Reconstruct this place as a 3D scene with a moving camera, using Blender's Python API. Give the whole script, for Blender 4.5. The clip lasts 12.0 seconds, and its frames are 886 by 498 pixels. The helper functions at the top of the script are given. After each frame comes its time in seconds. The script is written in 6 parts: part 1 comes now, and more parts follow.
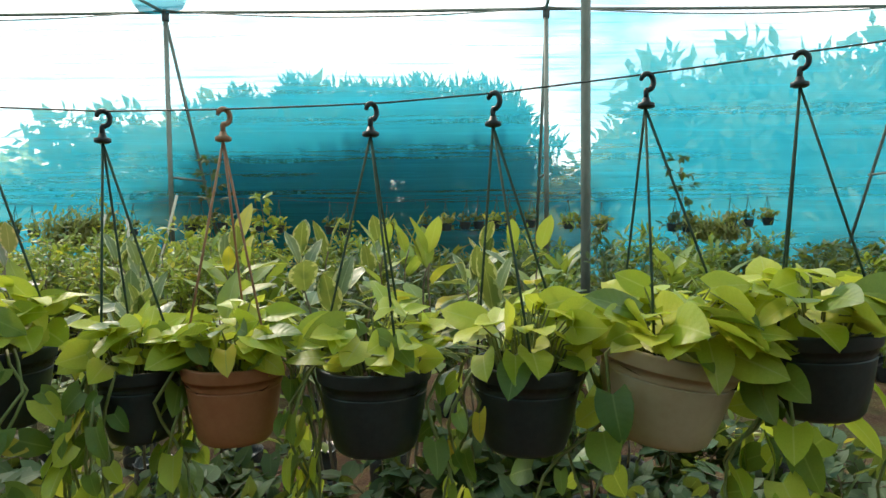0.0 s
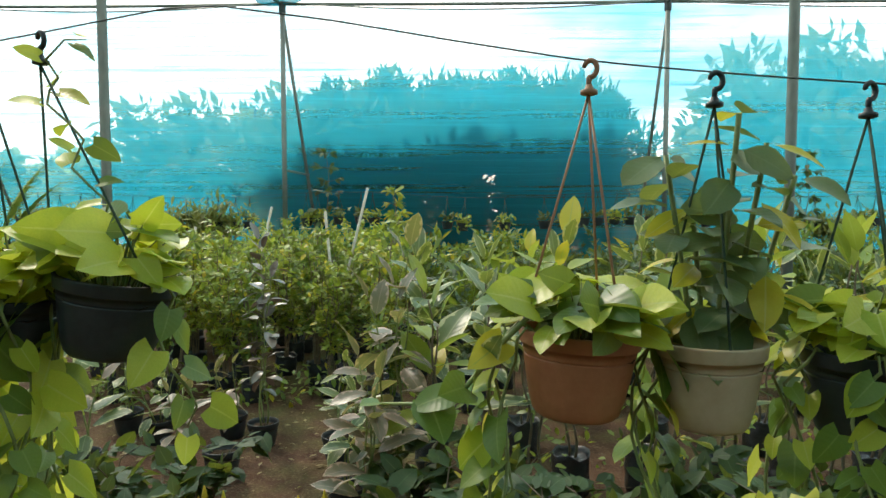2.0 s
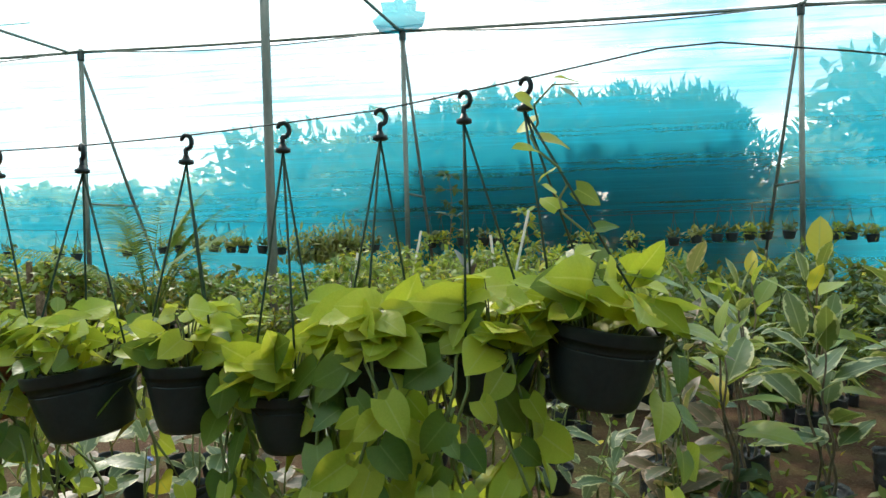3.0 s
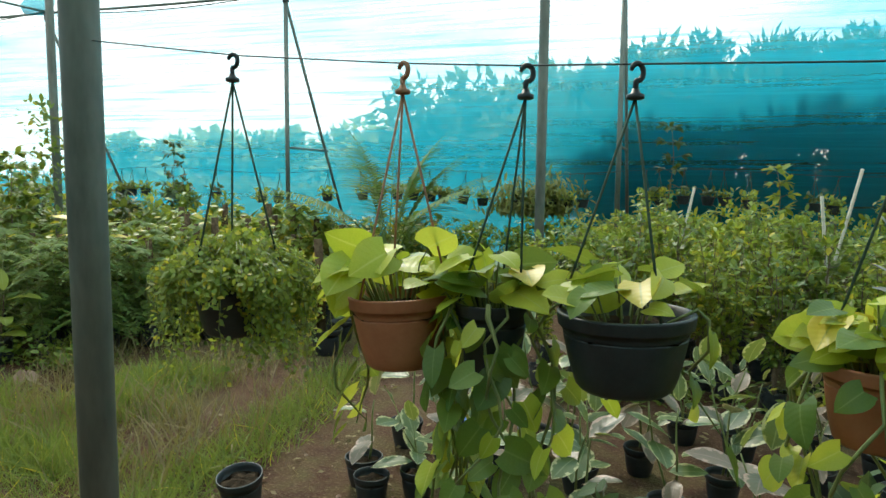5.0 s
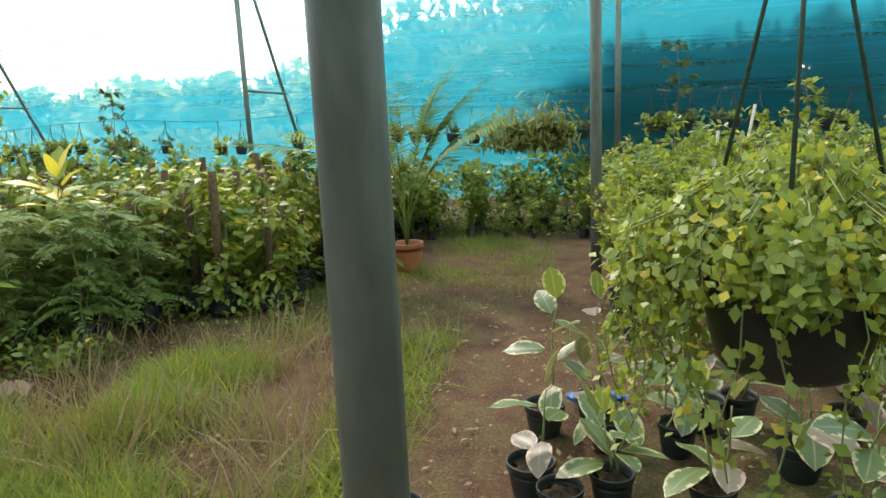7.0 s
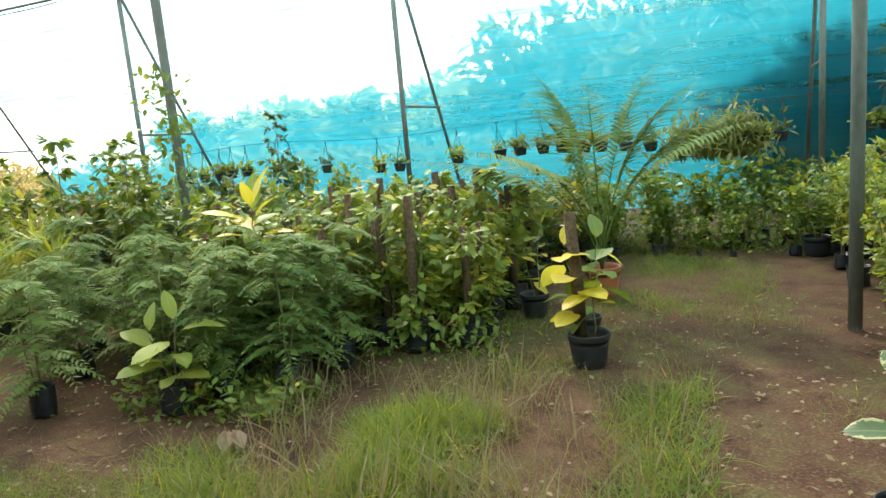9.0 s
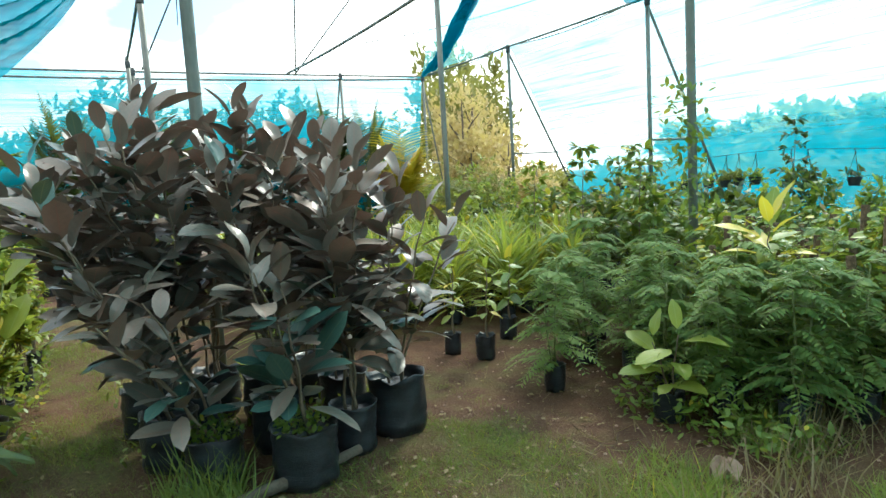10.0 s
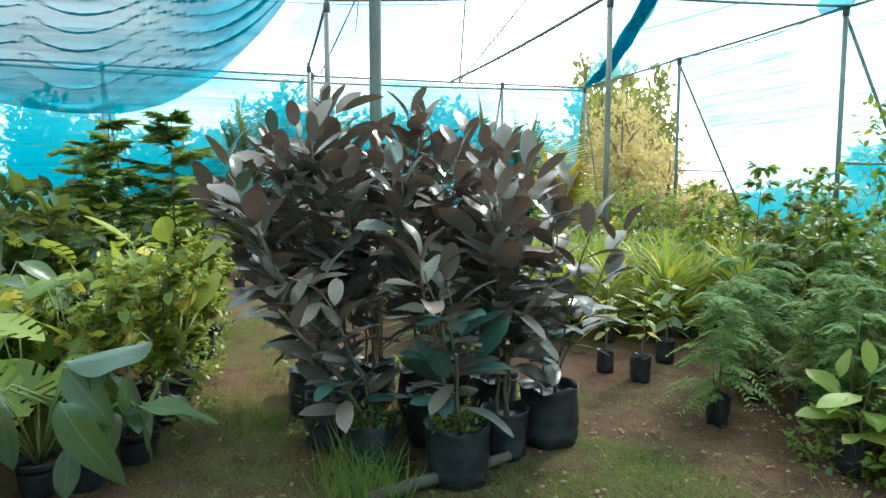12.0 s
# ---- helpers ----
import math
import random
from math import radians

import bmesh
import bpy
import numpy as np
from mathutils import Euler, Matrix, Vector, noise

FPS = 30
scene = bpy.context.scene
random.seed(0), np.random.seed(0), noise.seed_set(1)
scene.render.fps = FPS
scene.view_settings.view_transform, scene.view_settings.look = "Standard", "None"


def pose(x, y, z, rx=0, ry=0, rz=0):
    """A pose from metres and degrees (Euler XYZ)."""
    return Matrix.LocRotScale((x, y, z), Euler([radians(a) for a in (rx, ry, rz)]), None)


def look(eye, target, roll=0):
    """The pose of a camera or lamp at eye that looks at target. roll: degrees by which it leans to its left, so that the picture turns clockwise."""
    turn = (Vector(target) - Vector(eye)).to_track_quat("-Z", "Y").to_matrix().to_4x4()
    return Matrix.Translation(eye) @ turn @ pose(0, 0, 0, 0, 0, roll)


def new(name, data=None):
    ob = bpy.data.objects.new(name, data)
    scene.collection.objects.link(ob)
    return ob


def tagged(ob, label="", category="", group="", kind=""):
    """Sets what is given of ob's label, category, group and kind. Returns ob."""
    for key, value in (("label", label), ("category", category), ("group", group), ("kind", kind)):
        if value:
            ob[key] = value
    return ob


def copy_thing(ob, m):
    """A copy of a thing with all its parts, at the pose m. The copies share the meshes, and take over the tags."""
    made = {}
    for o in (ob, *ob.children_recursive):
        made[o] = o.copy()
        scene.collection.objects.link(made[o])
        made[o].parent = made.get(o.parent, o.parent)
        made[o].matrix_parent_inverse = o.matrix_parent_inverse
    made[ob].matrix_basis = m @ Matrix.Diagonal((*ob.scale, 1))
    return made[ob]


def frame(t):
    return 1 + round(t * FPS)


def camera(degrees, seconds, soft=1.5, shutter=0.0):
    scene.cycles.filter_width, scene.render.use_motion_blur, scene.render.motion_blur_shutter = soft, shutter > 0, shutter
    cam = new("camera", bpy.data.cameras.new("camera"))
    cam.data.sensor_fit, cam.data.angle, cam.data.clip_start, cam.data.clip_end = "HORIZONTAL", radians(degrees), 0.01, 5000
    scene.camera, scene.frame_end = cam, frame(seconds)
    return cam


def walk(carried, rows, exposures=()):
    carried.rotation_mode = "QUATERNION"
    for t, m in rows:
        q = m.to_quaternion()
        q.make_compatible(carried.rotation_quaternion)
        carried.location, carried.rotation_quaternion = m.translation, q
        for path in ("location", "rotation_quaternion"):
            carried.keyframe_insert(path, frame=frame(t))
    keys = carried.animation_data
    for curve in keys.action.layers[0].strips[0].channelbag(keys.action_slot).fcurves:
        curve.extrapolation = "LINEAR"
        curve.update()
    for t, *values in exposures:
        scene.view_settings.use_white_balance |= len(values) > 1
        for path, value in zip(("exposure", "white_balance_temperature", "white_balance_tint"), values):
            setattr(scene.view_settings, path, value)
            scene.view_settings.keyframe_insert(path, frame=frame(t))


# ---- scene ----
cam = camera(67.6, 12.0, soft=1.5)
PATH = [
    (0.0, pose(-0.005, -0.033, 1.504, 87.04, 0.61, -0.24)),
    (0.5, pose(-0.448, -0.032, 1.515, 88.48, -0.71, -1.27)),
    (1.0, pose(-0.841, -0.030, 1.528, 86.68, -0.38, -0.98)),
    (1.5, pose(-1.284, 0.039, 1.501, 85.59, 2.62, -0.65)),
    (2.0, pose(-1.709, 0.087, 1.501, 86.70, 0.07, 1.12)),
    (2.5, pose(-2.141, 0.046, 1.572, 86.18, 0.65, 1.82)),
    (3.0, pose(-2.552, 0.080, 1.564, 88.28, 1.47, 7.40)),
    (3.5, pose(-3.004, 0.096, 1.586, 87.43, 0.36, 12.79)),
    (5.5, pose(-4.548, 0.362, 1.574, 83.60, -0.53, 16.89)),
    (6.0, pose(-4.827, 0.482, 1.553, 82.24, -0.11, 13.81)),
    (6.5, pose(-5.150, 0.635, 1.489, 79.25, 1.86, 12.72)),
    (8.5, pose(-6.105, 1.385, 1.579, 79.73, 2.39, 1.82)),
    (9.0, pose(-6.258, 1.273, 1.603, 80.63, 5.00, 20.40)),
    (9.5, pose(-6.340, 1.215, 1.645, 83.46, 3.89, 42.65)),
    (10.0, pose(-6.406, 1.171, 1.692, 83.79, 3.28, 61.19)),
    (10.5, pose(-6.438, 1.070, 1.663, 85.15, 1.22, 71.25)),
    (11.0, pose(-6.463, 1.050, 1.680, 85.19, -0.38, 73.81)),
    (11.5, pose(-6.446, 1.050, 1.682, 84.99, -0.25, 74.36)),
    (12.0, pose(-6.459, 1.050, 1.680, 84.95, -0.14, 74.00)),
]
walk(cam, PATH, exposures=[(0.0, 0.13, 7250, 15), (0.5, 0.09, 7250, 15), (1.0, -0.03, 7250, 14), (1.5, -0.03, 7250, 14), (2.0, 0.10, 7200, 14), (2.5, 0.13, 7150, 14), (3.0, 0.05, 6900, 13), (3.5, -0.05, 6850, 13), (5.5, -0.10, 6850, 8), (6.0, 0.14, 7000, 13), (6.7, 0.30, 7100, 17), (8.5, 0.64, 7700, 26), (9.0, 0.5, 7100, 14), (9.6, 0.20, 6350, 3), (10.0, 0.18, 6250, 3), (10.6, 0.27, 6100, 2), (12.0, 0.31, 6000, 2)])

# ---- world and sun ----
world = bpy.data.worlds.new("world")
scene.world = world
world.use_nodes = True
wn, wl = world.node_tree.nodes, world.node_tree.links
wn.clear()
SUN_EL, SUN_AZ = 44.0, 32.0      # degrees; azimuth towards -x from +y
sky = wn.new("ShaderNodeTexSky")
sky.sky_type = "NISHITA"
sky.sun_disc = False
sky.sun_elevation, sky.sun_rotation = radians(SUN_EL), radians(-SUN_AZ)
sky.dust_density = 2.0
wtc = wn.new("ShaderNodeTexCoord")
wmap = wn.new("ShaderNodeMapping")
wmap.inputs["Scale"].default_value = (1.0, 1.0, 2.2)
wno = wn.new("ShaderNodeTexNoise")
wno.inputs["Scale"].default_value, wno.inputs["Detail"].default_value = 3.2, 7.0
wra = wn.new("ShaderNodeValToRGB")
wra.color_ramp.elements[0].position, wra.color_ramp.elements[1].position = 0.40, 0.56
wmx = wn.new("ShaderNodeMixRGB")
wmx.inputs[2].default_value = (21.0, 21.0, 20.6, 1)
wbg = wn.new("ShaderNodeBackground")
wbg.inputs["Strength"].default_value = 0.13
wout = wn.new("ShaderNodeOutputWorld")
wl.new(wtc.outputs["Generated"], wmap.inputs[0])
wl.new(wmap.outputs[0], wno.inputs["Vector"])
wl.new(wno.outputs["Fac"], wra.inputs[0])
wl.new(wra.outputs[0], wmx.inputs[0])
wsc = wn.new("ShaderNodeMixRGB")
wsc.blend_type = "MULTIPLY"
wsc.inputs[0].default_value, wsc.inputs[2].default_value = 1.0, (1.7, 2.1, 2.2, 1)
wl.new(sky.outputs[0], wsc.inputs[1])
wl.new(wsc.outputs[0], wmx.inputs[1])
wl.new(wmx.outputs[0], wbg.inputs[0])
wl.new(wbg.outputs[0], wout.inputs[0])

sun = new("sun", bpy.data.lights.new("sun", "SUN"))
sun.data.energy, sun.data.angle, sun.data.color = 4.0, radians(6.0), (1.0, 0.95, 0.84)
az, el = radians(SUN_AZ), radians(SUN_EL)
sun_way = Vector((-math.sin(az) * math.cos(el), math.cos(az) * math.cos(el), math.sin(el)))
sun.matrix_world = look(sun_way * 30, (0, 0, 0))


# ---- materials ----
class Nodes:
    """Short hand for one node material."""

    def __init__(self, name):
        self.m = bpy.data.materials.new(name)
        self.m.use_nodes = True
        self.t = self.m.node_tree
        self.t.nodes.clear()
        self.out = self.t.nodes.new("ShaderNodeOutputMaterial")

    def n(self, kind, **ins):
        node = self.t.nodes.new("ShaderNode" + kind)
        for k, v in ins.items():
            self.put(node, k.replace("_", " "), v)
        return node

    def put(self, node, k, v):
        sock = node.inputs[int(k[1:])] if k[0] == "i" and k[1:].isdigit() else node.inputs[k]
        if isinstance(v, bpy.types.NodeSocket):
            self.t.links.new(v, sock)
        else:
            sock.default_value = v

    def math(self, op, a, b=0.0, clamp=False):
        node = self.n("Math", i0=a, i1=b)
        node.operation, node.use_clamp = op, clamp
        return node.outputs[0]

    def mix(self, fac, a, b, blend="MIX"):
        node = self.n("MixRGB", i0=fac, i1=a, i2=b)
        node.blend_type = blend
        return node.outputs[0]

    def ramp(self, fac, lo, hi, a=(0, 0, 0, 1), b=(1, 1, 1, 1)):
        node = self.n("ValToRGB", i0=fac)
        e = node.color_ramp.elements
        e[0].position, e[1].position, e[0].color, e[1].color = lo, hi, a, b
        return node.outputs[0]

    def noise(self, scale, detail=4.0, stretch=None, coords="Object", rough=0.55):
        tc = self.n("TexCoord").outputs[coords]
        if stretch:
            tc = self.n("Mapping", Vector=tc, Scale=stretch).outputs[0]
        return self.n("TexNoise", Vector=tc, Scale=scale, Detail=detail, Roughness=rough).outputs["Fac"]

    def rand(self):
        a = self.n("ObjectInfo").outputs["Random"]
        b = self.n("NewGeometry").outputs["Random Per Island"]
        return self.math("FRACT", self.math("ADD", a, self.math("MULTIPLY", b, 0.618)))

    def end(self, shader):
        self.t.links.new(shader, self.out.inputs["Surface"])
        return self.m


def c4(c):
    return (c[0], c[1], c[2], 1.0)


def plain(name, a, b, rough=0.6, scale=8.0, metal=0.0, bump=0.15, spec=0.5, stretch=None):
    """Two-tone surface with grain at two scales."""
    s = Nodes(name)
    big, fine = s.noise(scale, 5.0, stretch), s.noise(scale * 9, 4.0, stretch)
    mixf = s.math("ADD", s.math("MULTIPLY", big, 0.7), s.math("MULTIPLY", fine, 0.3))
    col = s.mix(s.ramp(mixf, 0.36, 0.64), c4(a), c4(b))
    p = s.n("BsdfPrincipled", Base_Color=col, Roughness=rough, Metallic=metal)
    p.inputs["Specular IOR Level"].default_value = spec
    bp = s.n("Bump", Strength=bump, Distance=0.01, Height=fine)
    s.t.links.new(bp.outputs[0], p.inputs["Normal"])
    return s.end(p.outputs[0])


def leaf_mat(name, a, b, vein, edge=None, edge_at=0.72, gloss=0.38, glow=0.4, yellow=0.0, under=None):
    """Leaf: two greens chosen leaf by leaf, pale veins, an optional pale margin, and light coming through."""
    s = Nodes(name)
    uv = s.n("SeparateXYZ", Vector=s.n("TexCoord").outputs["UV"])
    across = s.math("ABSOLUTE", s.math("SUBTRACT", s.math("MULTIPLY", uv.outputs[0], 2.0), 1.0))
    r = s.rand()
    mott = s.noise(30.0, 3.0)
    fac = s.math("ADD", s.math("MULTIPLY", r, 0.75), s.math("MULTIPLY", s.math("SUBTRACT", mott, 0.5), 0.6), True)
    col = s.mix(fac, c4(a), c4(b))
    if yellow:
        col = s.mix(s.math("GREATER_THAN", s.math("FRACT", s.math("MULTIPLY", r, 7.31)), 1.0 - yellow), col, (0.62, 0.48, 0.05, 1))
    if edge:
        wob = s.math("ADD", across, s.math("MULTIPLY", s.math("SUBTRACT", s.noise(5.5, 5.0, rough=0.7), 0.5), 2.0))
        col = s.mix(s.ramp(wob, edge_at - 0.05, edge_at + 0.05), col, c4(edge))
    rib = s.math("SUBTRACT", 1.0, s.ramp(across, 0.02, 0.08))
    side = s.math("SINE", s.math("ADD", s.math("MULTIPLY", uv.outputs[1], 46.0), s.math("MULTIPLY", across, -9.0)))
    vs = s.math("MULTIPLY", s.ramp(side, 0.80, 1.0), 0.06)
    col = s.mix(s.math("MULTIPLY", s.math("MAXIMUM", rib, vs), 0.55), col, c4(vein))
    p = s.n("BsdfPrincipled", Base_Color=col, Roughness=gloss)
    bp = s.n("Bump", Strength=0.06, Distance=0.004, Height=side)
    s.t.links.new(bp.outputs[0], p.inputs["Normal"])
    tr = s.n("BsdfTranslucent", Color=s.mix(0.5, col, (0.55, 0.65, 0.04, 1), "MULTIPLY") if not under else c4(under))
    tr.inputs["Color"].default_value = c4(under) if under else (0.3, 0.4, 0.05, 1)
    if not under:
        s.put(tr, "Color", s.mix(0.35, col, (0.75, 0.80, 0.08, 1)))
    return s.end(s.n("MixShader", i0=glow, i1=p.outputs[0], i2=tr.outputs[0]).outputs[0])


def net_mat(name, hue, hole, streak=0.3, thick=1.0):
    """Woven shade cloth: open holes between threads that let light through tinted."""
    s = Nodes(name)
    lines = s.noise(1.0, 5.0, (0.35, 0.35, 22.0), rough=0.7)
    fold = s.noise(1.0, 3.0, (0.10, 0.10, 3.2))
    dens = s.math("ADD", s.math("MULTIPLY", s.ramp(lines, 0.50, 0.74), streak), s.math("MULTIPLY", s.math("SUBTRACT", fold, 0.5), 0.35))
    fac = s.math("SUBTRACT", hole, dens, True)
    col = s.mix(s.ramp(lines, 0.45, 0.75), c4(hue), c4((hue[0] * 0.4, hue[1] * 0.7, hue[2] * 0.75)))
    d = s.n("BsdfDiffuse", Color=col)
    t = s.n("BsdfTranslucent", Color=col)
    th = s.n("MixShader", i0=0.78 * thick, i1=d.outputs[0], i2=t.outputs[0])
    tp = s.n("BsdfTransparent")
    return s.end(s.n("MixShader", i0=fac, i1=th.outputs[0], i2=tp.outputs[0]).outputs[0])


def ground_mat():
    s = Nodes("soil_and_turf")
    big, mid, fine = s.noise(0.55, 5.0), s.noise(4.0, 6.0), s.noise(60.0, 5.0)
    soil = s.mix(s.ramp(mid, 0.35, 0.65), (0.075, 0.036, 0.022, 1), (0.145, 0.074, 0.044, 1))
    soil = s.mix(s.math("MULTIPLY", s.ramp(fine, 0.52, 0.72), 0.6), soil, (0.26, 0.18, 0.11, 1))
    moss = s.mix(s.ramp(fine, 0.35, 0.7), (0.045, 0.065, 0.018, 1), (0.14, 0.15, 0.045, 1))
    m = s.math("MULTIPLY", s.ramp(s.math("ADD", s.math("MULTIPLY", big, 0.6), s.math("MULTIPLY", mid, 0.4)), 0.47, 0.62), 0.75)
    col = s.mix(m, soil, moss)
    p = s.n("BsdfPrincipled", Base_Color=col, Roughness=0.95)
    p.inputs["Specular IOR Level"].default_value = 0.2
    h = s.math("ADD", s.math("MULTIPLY", mid, 0.6), fine)
    bp = s.n("Bump", Strength=0.8, Distance=0.03, Height=h)
    s.t.links.new(bp.outputs[0], p.inputs["Normal"])
    return s.end(p.outputs[0])


M_GROUND = ground_mat()
M_NET = net_mat("teal_shade_net", (0.010, 0.40, 0.55), 0.47, 0.44)
M_ROOFNET = net_mat("roof_shade_net", (0.16, 0.50, 0.52), 0.56, 0.18)
# dense net for unseen south panels, added to cut light from behind
M_BLOCKNET = net_mat("light_blocking_net", (0.04, 0.16, 0.16), 0.20, 0.10)
M_DRAPE = net_mat("draped_shade_net", (0.008, 0.30, 0.41), 0.13, 0.10)
M_STEEL = plain("galvanised_pipe", (0.11, 0.125, 0.105), (0.24, 0.25, 0.22), 0.55, 3.0, 0.35, 0.1, stretch=(1, 1, 0.3))
M_WIRE = plain("dark_wire", (0.03, 0.04, 0.04), (0.07, 0.08, 0.08), 0.6, 20.0)
M_ROPE = plain("green_cord", (0.02, 0.05, 0.03), (0.05, 0.09, 0.06), 0.8, 60.0)
M_TANCORD = plain("tan_strap", (0.30, 0.13, 0.07), (0.42, 0.20, 0.11), 0.6, 40.0)
M_BLACKPOT = plain("black_plastic_pot", (0.012, 0.017, 0.02), (0.03, 0.036, 0.04), 0.45, 9.0, bump=0.06)
M_BAG = plain("black_polybag", (0.010, 0.012, 0.016), (0.035, 0.04, 0.046), 0.28, 6.0, bump=0.5, stretch=(1, 1, 4))
M_TERRA = plain("terracotta_plastic", (0.36, 0.115, 0.05), (0.46, 0.17, 0.08), 0.55, 7.0, bump=0.08)
M_CREAM = plain("cream_plastic", (0.47, 0.33, 0.21), (0.56, 0.42, 0.29), 0.5, 7.0, bump=0.06)
M_SOIL = plain("potting_soil", (0.03, 0.02, 0.013), (0.08, 0.055, 0.035), 0.95, 25.0, bump=0.8, spec=0.1)
M_STEM = plain("green_stem", (0.16, 0.20, 0.06), (0.26, 0.28, 0.10), 0.55, 30.0)
M_WOODSTEM = plain("woody_stem", (0.13, 0.095, 0.06), (0.24, 0.18, 0.12), 0.8, 25.0, bump=0.4)
M_BARK = plain("bark", (0.07, 0.055, 0.04), (0.15, 0.12, 0.09), 0.9, 10.0, bump=0.7)
M_MOSSPOLE = plain("coir_pole", (0.09, 0.06, 0.035), (0.20, 0.14, 0.085), 0.95, 40.0, bump=0.9, spec=0.1)
M_STAKE = plain("bleached_stake", (0.42, 0.38, 0.30), (0.58, 0.54, 0.45), 0.8, 20.0, bump=0.3)
M_BLUEBAG = plain("blue_plastic_bag", (0.02, 0.10, 0.38), (0.06, 0.20, 0.55), 0.35, 14.0, bump=0.5)
M_STONE = plain("reddish_stone", (0.32, 0.20, 0.15), (0.45, 0.30, 0.22), 0.9, 12.0, bump=0.6)
L_NEON = leaf_mat("neon_pothos_leaf", (0.36, 0.44, 0.03), (0.74, 0.70, 0.10), (0.66, 0.66, 0.20), glow=0.42, gloss=0.42)
L_POTHOS = leaf_mat("green_pothos_leaf", (0.055, 0.130, 0.017), (0.22, 0.30, 0.04), (0.27, 0.34, 0.09), glow=0.30, gloss=0.42, yellow=0.05)
L_RUBBER = leaf_mat("burgundy_rubber_leaf", (0.120, 0.128, 0.105), (0.29, 0.205, 0.165), (0.30, 0.15, 0.12), gloss=0.33, glow=0.10, under=(0.17, 0.085, 0.06))
L_RUBGREEN = leaf_mat("deep_green_rubber_leaf", (0.040, 0.098, 0.088), (0.085, 0.165, 0.135), (0.18, 0.22, 0.14), gloss=0.30, glow=0.12, under=(0.08, 0.10, 0.03))
L_VARIEG = leaf_mat("variegated_leaf", (0.05, 0.10, 0.042), (0.14, 0.19, 0.06), (0.36, 0.38, 0.18), edge=(0.50, 0.48, 0.24), edge_at=0.80, gloss=0.40, glow=0.28)
L_DUSKY = leaf_mat("dusky_pink_leaf", (0.10, 0.115, 0.075), (0.27, 0.175, 0.135), (0.38, 0.26, 0.20), edge=(0.46, 0.31, 0.24), edge_at=0.8, gloss=0.4, glow=0.25)
L_SHRUB = leaf_mat("shrub_leaf", (0.065, 0.135, 0.020), (0.21, 0.28, 0.045), (0.20, 0.26, 0.08), gloss=0.45, glow=0.35, yellow=0.03)
L_LIME = leaf_mat("lime_leaf", (0.17, 0.245, 0.035), (0.36, 0.40, 0.07), (0.36, 0.40, 0.14), gloss=0.45, glow=0.4, yellow=0.08)
L_CLIMB = leaf_mat("climber_leaf", (0.12, 0.20, 0.03), (0.34, 0.38, 0.07), (0.36, 0.42, 0.12), gloss=0.42, glow=0.36, yellow=0.10)
L_DARK = leaf_mat("dark_leaf", (0.018, 0.050, 0.015), (0.05, 0.095, 0.026), (0.12, 0.17, 0.06), gloss=0.62, glow=0.22)
L_FEATHER = leaf_mat("feathery_leaf", (0.070, 0.150, 0.036), (0.19, 0.27, 0.06), (0.2, 0.26, 0.08), gloss=0.75, glow=0.3)
L_YELLOW = leaf_mat("yellow_leaf", (0.66, 0.50, 0.035), (0.80, 0.62, 0.07), (0.8, 0.7, 0.3), gloss=0.4, glow=0.42)
L_CROTON = leaf_mat("croton_leaf", (0.12, 0.16, 0.03), (0.42, 0.20, 0.06), (0.5, 0.4, 0.12), gloss=0.35, glow=0.3, yellow=0.15)
L_BLADE = leaf_mat("grass_blade", (0.078, 0.150, 0.028), (0.235, 0.285, 0.07), (0.32, 0.34, 0.15), gloss=0.6, glow=0.35, yellow=0.02)
L_STRAW = leaf_mat("dry_straw", (0.17, 0.12, 0.065), (0.30, 0.22, 0.12), (0.36, 0.28, 0.17), gloss=0.8, glow=0.2)
L_TREE = leaf_mat("tree_leaf", (0.030, 0.07, 0.022), (0.07, 0.12, 0.03), (0.12, 0.16, 0.06), gloss=0.5, glow=0.25)
L_TAN = leaf_mat("dry_tan_leaf", (0.46, 0.34, 0.16), (0.66, 0.54, 0.30), (0.5, 0.42, 0.25), gloss=0.7, glow=0.35)
# sunlit haze on far trees is put into this pale leaf colour
L_PALE = leaf_mat("haze_tinted_leaf", (0.24, 0.30, 0.18), (0.36, 0.42, 0.27), (0.4, 0.45, 0.3), gloss=0.8, glow=0.5)
L_OLIVE = leaf_mat("olive_leaf", (0.14, 0.15, 0.04), (0.26, 0.25, 0.08), (0.3, 0.3, 0.15), gloss=0.6, glow=0.3)


# ---- geometry helpers ----
class Geo:
    """Collects vertices, faces and leaf coordinates for one mesh."""

    def __init__(self):
        self.v, self.f, self.uv, self.count = [], [], [], 0

    def add(self, v, f, m=None, uv=None):
        v = np.asarray(v, float)
        if m is not None:
            a = np.array(m)
            v = v @ a[:3, :3].T + a[:3, 3]
        self.v.append(v)
        self.f.extend([tuple(i + self.count for i in q) for q in f])
        self.uv.append(np.zeros((len(v), 2)) if uv is None else uv)
        self.count += len(v)

    def mesh(self, name, mat, smooth=True):
        me = bpy.data.meshes.new(name)
        v = np.concatenate(self.v) if self.v else np.zeros((0, 3))
        me.from_pydata(v.tolist(), [], self.f)
        uv = np.concatenate(self.uv)
        lay = me.uv_layers.new(name="UVMap")
        idx = np.zeros(len(me.loops), dtype=np.int32)
        me.loops.foreach_get("vertex_index", idx)
        lay.data.foreach_set("uv", uv[idx].astype(np.float32).ravel())
        me.materials.append(mat)
        if smooth:
            me.polygons.foreach_set("use_smooth", np.ones(len(me.polygons), dtype=bool))
        me.update()
        return me


